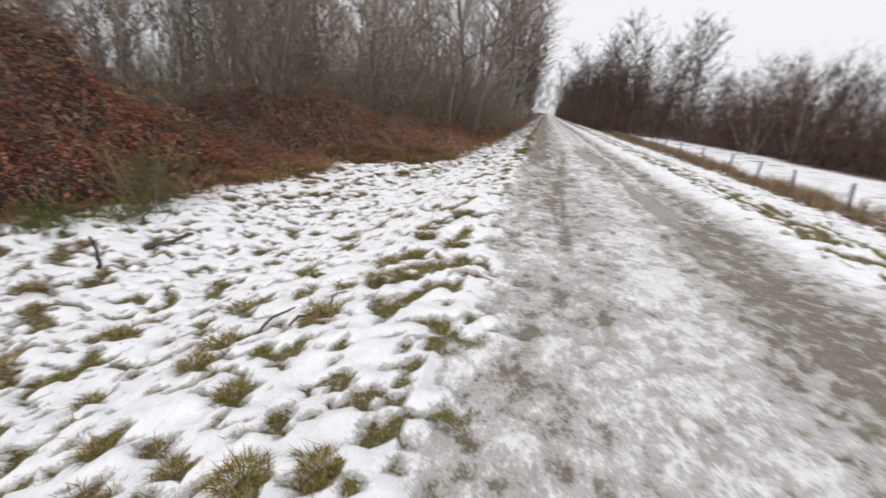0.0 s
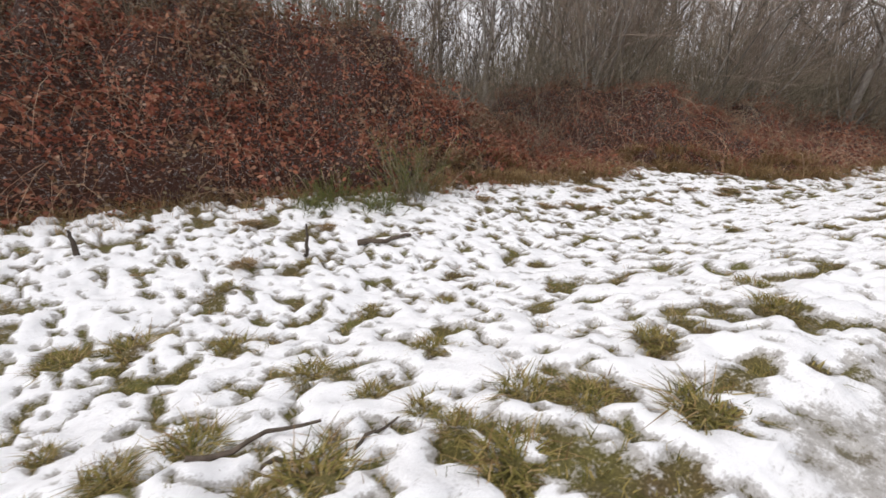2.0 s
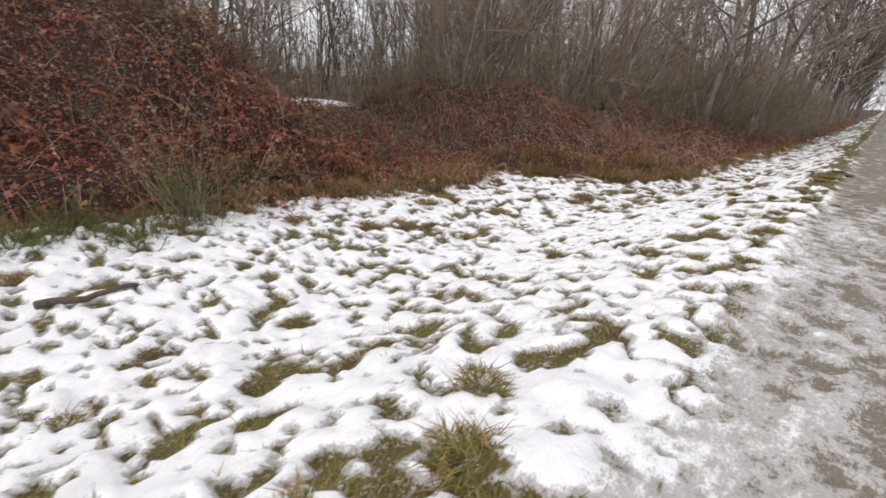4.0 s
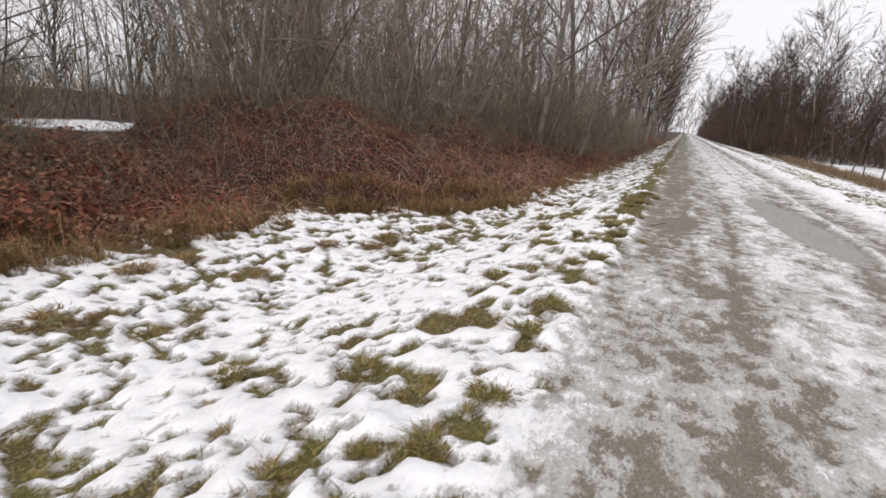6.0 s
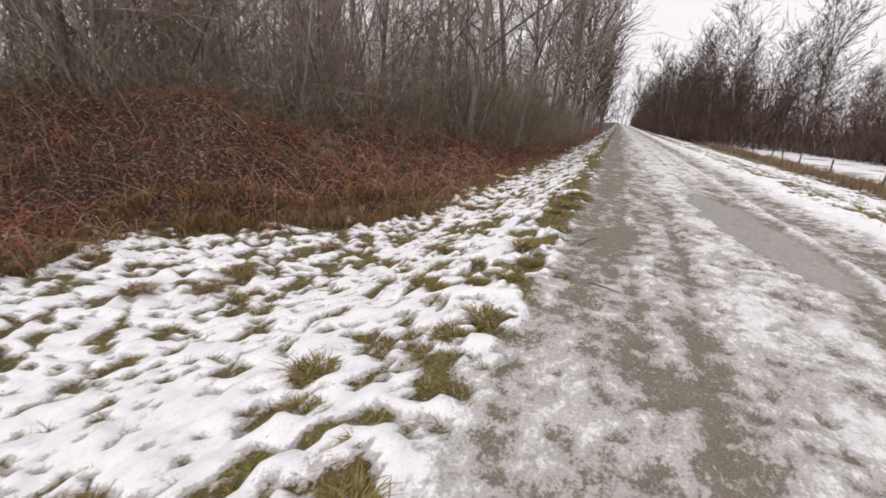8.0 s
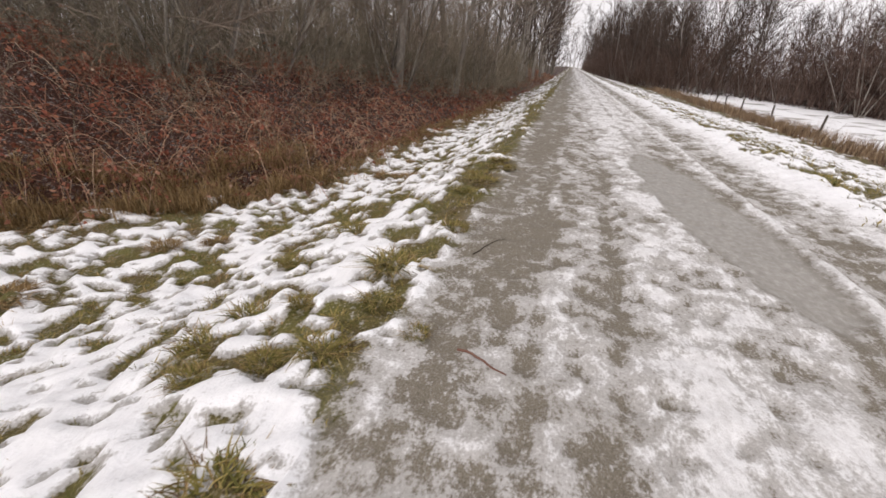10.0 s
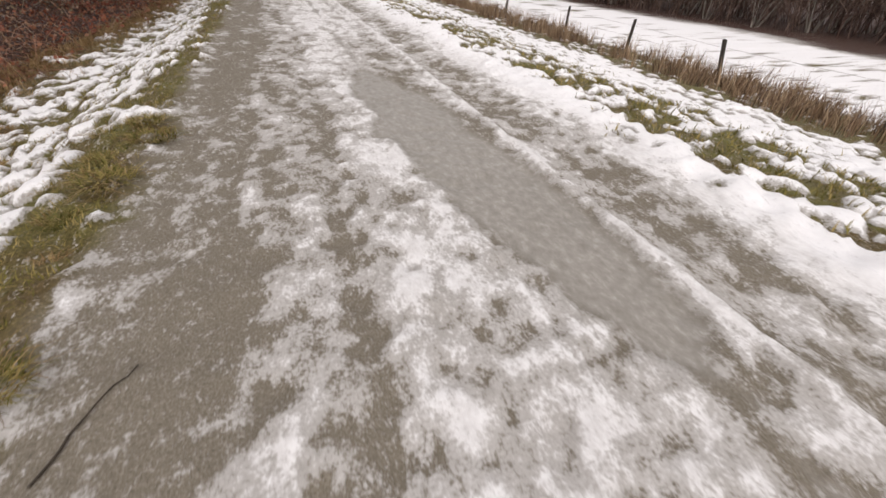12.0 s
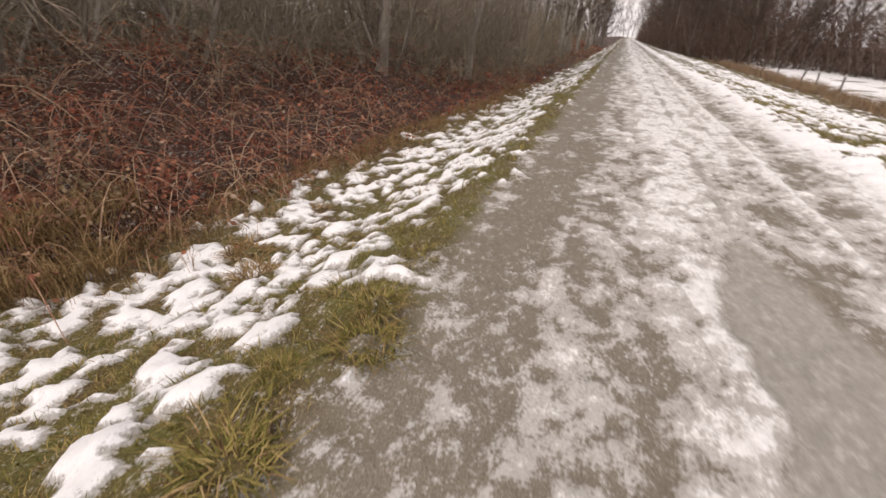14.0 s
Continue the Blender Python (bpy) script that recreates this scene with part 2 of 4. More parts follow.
def node(n, kind, **sets):
    made = n.new("ShaderNode" + kind)
    for k, v in sets.items():
        made.inputs[k].default_value = v
    return made


def noise_node(n, l, coords, scale, detail=4.0, rough=0.6):
    t = node(n, "TexNoise", Scale=scale, Detail=detail, Roughness=rough)
    l.new(coords, t.inputs["Vector"])
    return t.outputs["Fac"]


def ramp(n, l, fac, stops):
    r = n.new("ShaderNodeValToRGB")
    while len(r.color_ramp.elements) < len(stops):
        r.color_ramp.elements.new(0.5)
    for e, (p, c) in zip(r.color_ramp.elements, stops):
        e.position, e.color = p, (*c, 1)
    l.new(fac, r.inputs["Fac"])
    return r.outputs["Color"]


def blend(n, l, fac, a, b):
    m = n.new("ShaderNodeMix")
    m.data_type = "RGBA"
    for socket, value in ((m.inputs[0], fac), (m.inputs[6], a), (m.inputs[7], b)):
        if isinstance(value, (int, float)):
            socket.default_value = value
        elif isinstance(value, tuple):
            socket.default_value = (*value, 1)
        else:
            l.new(value, socket)
    return m.outputs[2]


def arith(n, l, op, a, b=0.0, clamp=False):
    m = n.new("ShaderNodeMath")
    m.operation, m.use_clamp = op, clamp
    for socket, value in ((m.inputs[0], a), (m.inputs[1], b)):
        if isinstance(value, (int, float)):
            socket.default_value = value
        else:
            l.new(value, socket)
    return m.outputs[0]


def bumped(n, l, b, height, strength, distance):
    k = node(n, "Bump", Strength=strength, Distance=distance)
    l.new(height, k.inputs["Height"])
    l.new(k.outputs[0], b.inputs["Normal"])


def ground_material():
    m, n, l, b = shader("snowy_ground", 0.75, 0.3)
    at = n.new("ShaderNodeNewGeometry").outputs["Position"]

    def attribute(name):
        a = n.new("ShaderNodeAttribute")
        a.attribute_name = name
        return a.outputs["Fac"]

    along = node(n, "Mapping", Scale=(1.25, 0.75, 1.0))
    l.new(at, along.inputs["Vector"])
    fine, mid, big = noise_node(n, l, at, 60, 5), noise_node(n, l, along.outputs[0], 15, 6, 0.68), noise_node(n, l, at, 1.7, 3)
    grit = noise_node(n, l, at, 95, 4, 0.75)
    turf = blend(n, l, ramp(n, l, big, [(0.35, (0, 0, 0)), (0.65, (1, 1, 1))]),
                 ramp(n, l, fine, [(0.3, (0.06, 0.058, 0.015)), (0.6, (0.16, 0.145, 0.04)), (0.8, (0.28, 0.24, 0.085))]),
                 ramp(n, l, fine, [(0.3, (0.05, 0.038, 0.016)), (0.6, (0.145, 0.10, 0.042)), (0.8, (0.27, 0.19, 0.09))]))
    gravel = ramp(n, l, grit, [(0.30, (0.11, 0.095, 0.072)), (0.5, (0.20, 0.175, 0.138)), (0.70, (0.33, 0.30, 0.25))])
    gravel = blend(n, l, arith(n, l, "MULTIPLY", mid, 0.3), gravel, (0.16, 0.135, 0.095))
    # leaf litter, its colour darkened to stand for shade in the bramble gaps
    litter_gap_shade = ramp(n, l, fine, [(0.3, (0.016, 0.007, 0.004)), (0.55, (0.058, 0.022, 0.013)), (0.8, (0.13, 0.058, 0.034))])
    soil = attribute("soil")
    ground = blend(n, l, arith(n, l, "MULTIPLY", soil, 2.0, True), gravel, turf)
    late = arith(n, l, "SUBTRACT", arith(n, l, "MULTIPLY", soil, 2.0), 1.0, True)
    ground = blend(n, l, late, ground, litter_gap_shade)
    # thin, trodden snow is grey and wet, deep snow white
    ragged = arith(n, l, "ADD", arith(n, l, "MULTIPLY", arith(n, l, "SUBTRACT", mid, 0.5), 1.2), arith(n, l, "MULTIPLY", arith(n, l, "SUBTRACT", fine, 0.5), 0.9))
    paved = arith(n, l, "SUBTRACT", 1.0, arith(n, l, "MULTIPLY", soil, 2.0, True))
    crust = noise_node(n, l, along.outputs[0], 34, 5, 0.7)
    ragged = arith(n, l, "ADD", ragged, arith(n, l, "MULTIPLY", arith(n, l, "MULTIPLY", arith(n, l, "SUBTRACT", crust, 0.5), paved), 1.1))
    ragged = arith(n, l, "MULTIPLY", ragged, arith(n, l, "ADD", 0.85, arith(n, l, "MULTIPLY", arith(n, l, "MULTIPLY", soil, 2.0, True), 0.15)))
    edge = arith(n, l, "ADD", attribute("snow"), ragged)
    slush = blend(n, l, ramp(n, l, big, [(0.35, (0, 0, 0)), (0.65, (1, 1, 1))]),
                  ramp(n, l, mid, [(0.3, (0.33, 0.31, 0.285)), (0.7, (0.52, 0.50, 0.475))]),
                  ramp(n, l, fine, [(0.3, (0.42, 0.40, 0.38)), (0.7, (0.60, 0.585, 0.57))]))
    white = ramp(n, l, mid, [(0.25, (0.86, 0.86, 0.875)), (0.6, (0.94, 0.94, 0.95))])
    white = blend(n, l, paved, white, ramp(n, l, mid, [(0.3, (0.63, 0.615, 0.605)), (0.65, (0.87, 0.865, 0.865))]))
    thin = ramp(n, l, edge, [(0.08, (0, 0, 0)), (0.34, (1, 1, 1))])
    deep = ramp(n, l, edge, [(0.50, (0, 0, 0)), (0.82, (1, 1, 1))])
    colour = blend(n, l, deep, blend(n, l, thin, ground, slush), white)
    ice = attribute("ice")
    frozen = ramp(n, l, mid, [(0.3, (0.22, 0.205, 0.175)), (0.55, (0.31, 0.29, 0.26)), (0.75, (0.45, 0.43, 0.40))])
    colour = blend(n, l, ice, colour, frozen)
    l.new(colour, b.inputs["Base Color"])
    rough = arith(n, l, "SUBTRACT", 0.8, arith(n, l, "MULTIPLY", ice, 0.42))
    l.new(rough, b.inputs["Roughness"])
    height = arith(n, l, "ADD", arith(n, l, "MULTIPLY", mid, 1.0), arith(n, l, "MULTIPLY", fine, 0.35))
    height = arith(n, l, "MULTIPLY", height, arith(n, l, "SUBTRACT", 1.0, arith(n, l, "MULTIPLY", ice, 0.85)))
    bumped(n, l, b, height, 0.55, 0.03)
    return m


def speckled(name, stops, scale, rough=0.85, bump=0.4, depth=0.01, vary=0.0, stretch=None, per_island=False):
    """A mottled surface; vary: how far object from object, or piece from piece, differs in lightness."""
    m, n, l, b = shader(name, rough, 0.25)
    co = n.new("ShaderNodeTexCoord").outputs["Object"]
    if stretch:
        mp = node(n, "Mapping", Scale=stretch)
        l.new(co, mp.inputs["Vector"])
        co = mp.outputs[0]
    fac = noise_node(n, l, co, scale, 5, 0.65)
    broad = noise_node(n, l, co, scale * 0.13, 2)
    fac = arith(n, l, "ADD", arith(n, l, "MULTIPLY", fac, 0.7), arith(n, l, "MULTIPLY", broad, 0.3))
    if per_island:
        r = n.new("ShaderNodeNewGeometry").outputs["Random Per Island"]
    else:
        r = n.new("ShaderNodeObjectInfo").outputs["Random"]
    if vary:
        fac = arith(n, l, "ADD", fac, arith(n, l, "MULTIPLY", arith(n, l, "SUBTRACT", r, 0.5), vary))
    l.new(ramp(n, l, fac, stops), b.inputs["Base Color"])
    if bump:
        bumped(n, l, b, noise_node(n, l, co, scale * 1.6, 4), bump, depth)
    return m


def bramble_leaf_material():
    """Winter bramble leaves: red-brown, with drifts of rust, grey-green and tan, each leaf a little different."""
    m, n, l, b = shader("bramble_leaf", 0.7, 0.22)
    geo = n.new("ShaderNodeNewGeometry")
    at, r = geo.outputs["Position"], geo.outputs["Random Per Island"]
    drift = noise_node(n, l, at, 0.55, 3, 0.6)
    tone = noise_node(n, l, at, 1.6, 3, 0.6)
    vein = noise_node(n, l, at, 40, 3, 0.6)
    pick = arith(n, l, "ADD", arith(n, l, "MULTIPLY", r, 0.42), arith(n, l, "MULTIPLY", tone, 0.66))
    red = ramp(n, l, pick, [(0.2, (0.14, 0.038, 0.027)), (0.45, (0.28, 0.085, 0.055)), (0.65, (0.40, 0.155, 0.085)), (0.85, (0.46, 0.33, 0.24))])
    green = ramp(n, l, pick, [(0.2, (0.09, 0.06, 0.035)), (0.45, (0.21, 0.14, 0.08)), (0.65, (0.29, 0.25, 0.15)), (0.85, (0.48, 0.42, 0.34))])
    colour = blend(n, l, ramp(n, l, drift, [(0.50, (0, 0, 0)), (0.66, (1, 1, 1))]), red, green)
    colour = blend(n, l, arith(n, l, "MULTIPLY", vein, 0.35), colour, (0.06, 0.03, 0.02))
    l.new(colour, b.inputs["Base Color"])
    return m


GROUND = ground_material()
BARK = speckled("grey_bark", [(0.25, (0.08, 0.068, 0.055)), (0.5, (0.20, 0.175, 0.15)), (0.75, (0.42, 0.39, 0.35))], 9, 0.9, 0.6, 0.02, 0.25, (1, 1, 0.35))
TWIG = speckled("twig_bark", [(0.3, (0.15, 0.112, 0.088)), (0.7, (0.32, 0.255, 0.20))], 6, 0.85, 0, 0, 0.35)
FAR_TWIG = speckled("far_twig_bark", [(0.3, (0.058, 0.044, 0.036)), (0.7, (0.13, 0.097, 0.08))], 3, 0.9, 0, 0, 0.35)
BRAMBLE_LEAF = bramble_leaf_material()
CANE = speckled("bramble_cane", [(0.2, (0.15, 0.055, 0.038)), (0.5, (0.32, 0.155, 0.10)), (0.8, (0.52, 0.38, 0.26))], 8, 0.7, 0, 0, 0.7, None, True)
GREEN_BLADE = speckled("green_grass", [(0.2, (0.09, 0.085, 0.018)), (0.5, (0.20, 0.17, 0.042)), (0.8, (0.36, 0.275, 0.10))], 9, 0.7, 0, 0, 0.8, None, True)
DRY_BLADE = speckled("dry_grass", [(0.2, (0.12, 0.07, 0.027)), (0.5, (0.25, 0.155, 0.065)), (0.8, (0.42, 0.30, 0.15))], 9, 0.75, 0, 0, 0.8, None, True)
REED = speckled("dead_reed", [(0.2, (0.10, 0.065, 0.045)), (0.5, (0.22, 0.14, 0.085)), (0.8, (0.42, 0.31, 0.2))], 7, 0.8, 0, 0, 0.8, None, True)
GORSE = speckled("gorse_needle", [(0.2, (0.06, 0.075, 0.018)), (0.5, (0.13, 0.155, 0.035)), (0.8, (0.25, 0.25, 0.08))], 9, 0.7, 0, 0, 0.8, None, True)
POST = speckled("weathered_post", [(0.25, (0.035, 0.03, 0.026)), (0.55, (0.085, 0.074, 0.063)), (0.8, (0.17, 0.15, 0.13))], 30, 0.9, 0.6, 0.004, 0.3, (1, 1, 0.15))
BRUSH = speckled("brown_brush", [(0.2, (0.055, 0.032, 0.026)), (0.5, (0.105, 0.066, 0.052)), (0.8, (0.19, 0.135, 0.11))], 2, 0.85, 0, 0, 0.8, None, True)
OLIVE = speckled("mossy_stem", [(0.2, (0.10, 0.085, 0.055)), (0.5, (0.20, 0.17, 0.12)), (0.8, (0.34, 0.29, 0.22))], 2, 0.85, 0, 0, 0.8, None, True)
GREY_TRUNK = speckled("pale_far_trunk", [(0.2, (0.10, 0.083, 0.07)), (0.5, (0.19, 0.16, 0.135)), (0.8, (0.36, 0.31, 0.27))], 2, 0.9, 0, 0, 0.8, None, True)
WIRE = speckled("rusty_wire", [(0.3, (0.10, 0.07, 0.055)), (0.7, (0.22, 0.19, 0.17))], 40, 0.6, 0)
RED_TWIG = speckled("red_brown_twig", [(0.3, (0.12, 0.055, 0.04)), (0.7, (0.24, 0.13, 0.095))], 20, 0.8, 0)
STICK = speckled("wet_stick", [(0.25, (0.03, 0.024, 0.019)), (0.55, (0.085, 0.066, 0.05)), (0.8, (0.18, 0.14, 0.11))], 25, 0.8, 0.5, 0.004, 0.3)


# ---- mesh helpers ----
def mesh_from(name, verts, faces, material):
    """A mesh from an array of vertices and one array of faces, all with the same number of corners."""
    verts, faces = np.asarray(verts, np.float32), np.asarray(faces, np.int32)
    me = bpy.data.meshes.new(name)
    count, corners = faces.shape
    me.vertices.add(len(verts))
    me.vertices.foreach_set("co", verts.ravel())
    me.loops.add(count * corners)
    me.loops.foreach_set("vertex_index", faces.ravel())
    me.polygons.add(count)
    me.polygons.foreach_set("loop_start", np.arange(0, count * corners, corners, dtype=np.int32))
    me.update(calc_edges=True)
    me.validate()
    me.materials.append(material)
    return me


def smooth(me):
    me.polygons.foreach_set("use_smooth", np.ones(len(me.polygons), bool))
    me.update()
    return me


def tubes(lines, sides):
    """lines: many (points n x 3, radii n). Returns vertices and quads of tapered tubes round them."""
    by_length = {}
    for pts, rad in lines:
        by_length.setdefault(len(pts), []).append((pts, rad))
    vs, fs, base = [], [], 0
    ring = np.arange(sides) * (2 * math.pi / sides)
    for k, group in sorted(by_length.items()):
        pts = np.array([g[0] for g in group], float)
        rad = np.array([g[1] for g in group], float)
        way = np.gradient(pts, axis=1)
        way /= np.linalg.norm(way, axis=2, keepdims=True) + 1e-9
        ref = np.where(np.abs(way[:, :, 2:3]) > 0.9, np.array([1.0, 0, 0]), np.array([0, 0, 1.0]))
        a = np.cross(way, ref)
        a /= np.linalg.norm(a, axis=2, keepdims=True) + 1e-9
        b = np.cross(way, a)
        circle = np.cos(ring)[:, None] * a[:, :, None, :] + np.sin(ring)[:, None] * b[:, :, None, :]
        v = pts[:, :, None, :] + rad[:, :, None, None] * circle
        vs.append(v.reshape(-1, 3))
        i, j = (q.ravel() for q in np.meshgrid(np.arange(k - 1), np.arange(sides), indexing="ij"))
        nj = (j + 1) % sides
        one = np.stack([i * sides + j, (i + 1) * sides + j, (i + 1) * sides + nj, i * sides + nj], 1)
        starts = base + np.arange(len(group)) * k * sides
        fs.append((starts[:, None, None] + one[None]).reshape(-1, 4))
        base += len(group) * k * sides
    return np.concatenate(vs), np.concatenate(fs)


def ribbons(p, q, w0, w1, rng):
    """Vertices and quads of narrow tapering strips from the points p to the points q, turned at random."""
    d = q - p
    v = np.cross(d, rng.normal(0, 1, d.shape))
    v /= np.linalg.norm(v, axis=1, keepdims=True) + 1e-9
    verts = np.stack([p - v * w0, p + v * w0, q + v * w1, q - v * w1], 1).reshape(-1, 3)
    return verts, np.arange(len(p) * 4).reshape(-1, 4)


def joined(pieces):
    """Several (vertices, quads) as one."""
    vs, fs, base = [], [], 0
    for v, f in pieces:
        vs.append(v)
        fs.append(f + base)
        base += len(v)
    return np.concatenate(vs), np.concatenate(fs)


def turned(rng, along, low, high, lift):
    """Ways that leave the ways along by low to high radians, bent upwards by lift."""
    along = along / (np.linalg.norm(along, axis=1, keepdims=True) + 1e-9)
    o = rng.normal(0, 1, along.shape)
    o -= along * (o * along).sum(1, keepdims=True)
    o /= np.linalg.norm(o, axis=1, keepdims=True) + 1e-9
    a = rng.uniform(low, high, (len(along), 1))
    w = along * np.cos(a) + o * np.sin(a) + np.array([0, 0, lift])
    return w / (np.linalg.norm(w, axis=1, keepdims=True) + 1e-9)


def sprays(rng, lines, twigs, subs, reach, thin):
    """Fine twigs, and finer ones on them, along bent lines of equal count of points (count x points x 3)."""
    count, points = lines.shape[:2]
    which = np.repeat(np.arange(count), twigs)
    g = (0.12 + 0.88 * rng.rand(len(which))) * (points - 1)
    j = np.minimum(g.astype(int), points - 2)
    a, b = lines[which, j], lines[which, j + 1]
    p = a + (b - a) * (g - j)[:, None]
    size = np.clip(np.linalg.norm(lines[which, -1] - lines[which, 0], axis=1) * 0.45, 0.3, 1.6) * reach
    tl = size * rng.uniform(0.4, 1.15, len(which))
    q = p + turned(rng, b - a, 0.35, 1.0, 0.12) * tl[:, None]
    out = [ribbons(p, q, thin, thin * 0.6, rng)]
    if subs:
        p2, q2, t2 = np.repeat(p, subs, 0), np.repeat(q, subs, 0), np.repeat(tl, subs)
        start = p2 + (q2 - p2) * rng.uniform(0.15, 1.0, (len(p2), 1))
        end = start + turned(rng, q2 - p2, 0.2, 0.85, 0.12) * (t2 * rng.uniform(0.3, 0.8, len(p2)))[:, None]
        out.append(ribbons(start, end, thin * 0.7, thin * 0.4, rng))
    return joined(out)


def part(name, me, parent, label=""):
    ob = new(name, me)
    ob.parent = parent
    return tagged(ob, label)


def thing(name, label, category, group="", kind=""):
    return tagged(new(name), label, category, group, kind)


# ---- ground and path: one sheet, parted along the path's edges ----
def steps(stops):
    """Grid lines: (from, to, first step, last step) runs."""
    out = []
    for a, b, s0, s1 in stops:
        v, run = a, []
        while v < b - 1e-6:
            run.append(v)
            v += s0 + (s1 - s0) * (v - a) / (b - a)
        out += run
    return out + [stops[-1][1]]


GX = np.array(steps([(-900, -60, 160, 10), (-60, -16, 5, 0.5), (-16, -10.5, 0.4, 0.12), (-10.5, PATH_L, 0.09, 0.048),
                     (PATH_L, PATH_R, 0.045, 0.045), (PATH_R, 7.5, 0.06, 0.11), (7.5, 15, 0.14, 0.3), (15, 60, 0.6, 6), (60, 900, 12, 160)]))
GY = np.array(steps([(-900, -30, 160, 8), (-30, -2, 4, 0.12), (-2, 24, 0.055, 0.055), (24, 42, 0.07, 0.3), (42, 100, 0.35, 3), (100, 900, 4, 120)]))
XX, YY = np.meshgrid(GX, GY)
FX, FY = XX.ravel(), YY.ravel()
FZ = land(FX, FY)
SNOW, ICE, SOIL = cover(FX, FY)
nx, ny = len(GX), len(GY)
qi, qj = np.meshgrid(np.arange(nx - 1), np.arange(ny - 1))
qi, qj = qi.ravel(), qj.ravel()
QUADS = np.stack([qj * nx + qi, qj * nx + qi + 1, (qj + 1) * nx + qi + 1, (qj + 1) * nx + qi], 1)
mid_x = 0.5 * (GX[qi] + GX[qi + 1])
inside = (mid_x > PATH_L) & (mid_x < PATH_R)


def sheet(name, chosen, label, category):
    used = np.unique(chosen)
    index = np.zeros(len(FX), np.int32)
    index[used] = np.arange(len(used))
    me = smooth(mesh_from(name, np.stack([FX, FY, FZ], 1)[used], index[chosen], GROUND))
    for key, values in (("snow", SNOW), ("ice", ICE), ("soil", SOIL)):
        a = me.attributes.new(key, "FLOAT", "POINT")
        a.data.foreach_set("value", values[used].astype(np.float32))
    return tagged(new(name, me), label, category, kind="structure")


sheet("ground", QUADS[~inside], "snow-covered grass bank and field with bare brown patches", "ground")
sheet("path", QUADS[inside], "gravel path under trodden grey snow with frozen puddles", "path")


# ---- trees ----
def unit(v):
    return v / (np.linalg.norm(v) + 1e-9)


def branch(rng, start, way, length, r0, r1, points, wander, lift):
    """A bending line of points with radii, from start, along way; lift bends it upwards."""
    pts, v = [start], unit(way)
    for _ in range(points - 1):
        v = unit(v + rng.normal(0, wander, 3) + np.array([0, 0, lift]))
        pts.append(pts[-1] + v * (length / (points - 1)))
    return np.array(pts), np.linspace(r0, r1, points)


def side_way(rng, along, spread):
    """A way that leaves the way along by about spread radians."""
    o = rng.normal(0, 1, 3)
    o = unit(o - along * np.dot(o, along))
    return unit(along * math.cos(spread) + o * math.sin(spread))


def tree_meshes(seed, height, girth, limbs, twigs, stems=1, low=0.25, lean=0.05, thin=0.006, twig=None, subs=3, dome=False):
    """Meshes of a bare tree: each stem, the limbs and the twigs."""
    rng = np.random.RandomState(seed)
    stem_lines, limb_lines = [], []
    for s in range(stems):
        tilt = lean if stems == 1 else lean + 0.22 + 0.12 * rng.rand()
        a = rng.rand() * 6.28 if stems == 1 else s * 6.28 / stems + rng.rand()
        way = np.array([math.cos(a) * tilt, math.sin(a) * tilt, 1.0])
        h = height * (1 if stems == 1 else 0.65 + 0.35 * rng.rand())
        foot = np.array([math.cos(a) * 0.12, math.sin(a) * 0.12, -0.35]) if stems > 1 else np.array([0, 0, -0.35])
        pts, rad = branch(rng, foot, way, h, girth, girth * 0.10, 11, 0.045, 0.02)
        rad[0] *= 1.35
        stem_lines.append((pts, rad))
        for k in range(limbs):
            f = low + (0.97 - low) * ((k + rng.rand()) / limbs)
            i = f * 10
            i0 = min(int(i), 9)
            p = pts[i0] + (pts[i0 + 1] - pts[i0]) * (i - i0)
            r = rad[i0] * (1 - (i - i0)) + rad[i0 + 1] * (i - i0)
            along = unit(pts[i0 + 1] - pts[i0])
            long = h * (0.34 - 0.22 * f) * (0.6 + 0.8 * rng.rand())
            leave = 0.75 + 0.4 * rng.rand()
            if dome:
                long = h * (0.09 + 0.20 * math.sin(math.pi * f ** 0.9)) * (0.7 + 0.6 * rng.rand())
                leave = 0.45 + 0.45 * rng.rand()
            limb_lines.append(branch(rng, p, side_way(rng, along, leave), long, min(r * 0.55, 0.05), thin * 1.1, 6, 0.13, 0.07))
    out = []
    for pts, rad in stem_lines:
        if twig is not None:
            pts, rad = pts[::2], rad[::2]
        out.append(("trunk" if stems == 1 else "stem", smooth(mesh_from("trunk", *tubes([(pts, rad)], 5 if twig is not None else 7), BARK))))
    if twig is None and stems == 1:
        for line in limb_lines:
            out.append(("limb", smooth(mesh_from("limb", *tubes([line], 4), BARK))))
        crown = []
    else:
        crown = [tubes([(p[::2] if twig is not None else p, r[::2] if twig is not None else r) for p, r in limb_lines], 3)]
    crown.append(sprays(rng, np.array([p for p, r in limb_lines]), twigs, subs, 1.0, thin))
    out.append(("crown", mesh_from("crown", *joined(crown), TWIG if twig is None else twig)))
    return out


def make_tree(name, meshes, m, label, category, group):
    t = thing(name, label, category, group)
    t.matrix_basis = m
    for n_, me in meshes:
        p = part(n_, me, t)
        if n_ == "crown":
            tagged(p, "fine leafless twigs", kind="stuff")
    return t


def spot(x, y, turn, size=1.0, sink=0.0, lean_x=0.0, lean_y=0.0):
    z = float(land(np.array([x]), np.array([y]))[0]) - sink
    return pose(x, y, z, lean_x, lean_y, turn) @ Matrix.Diagonal((size, size, size, 1))


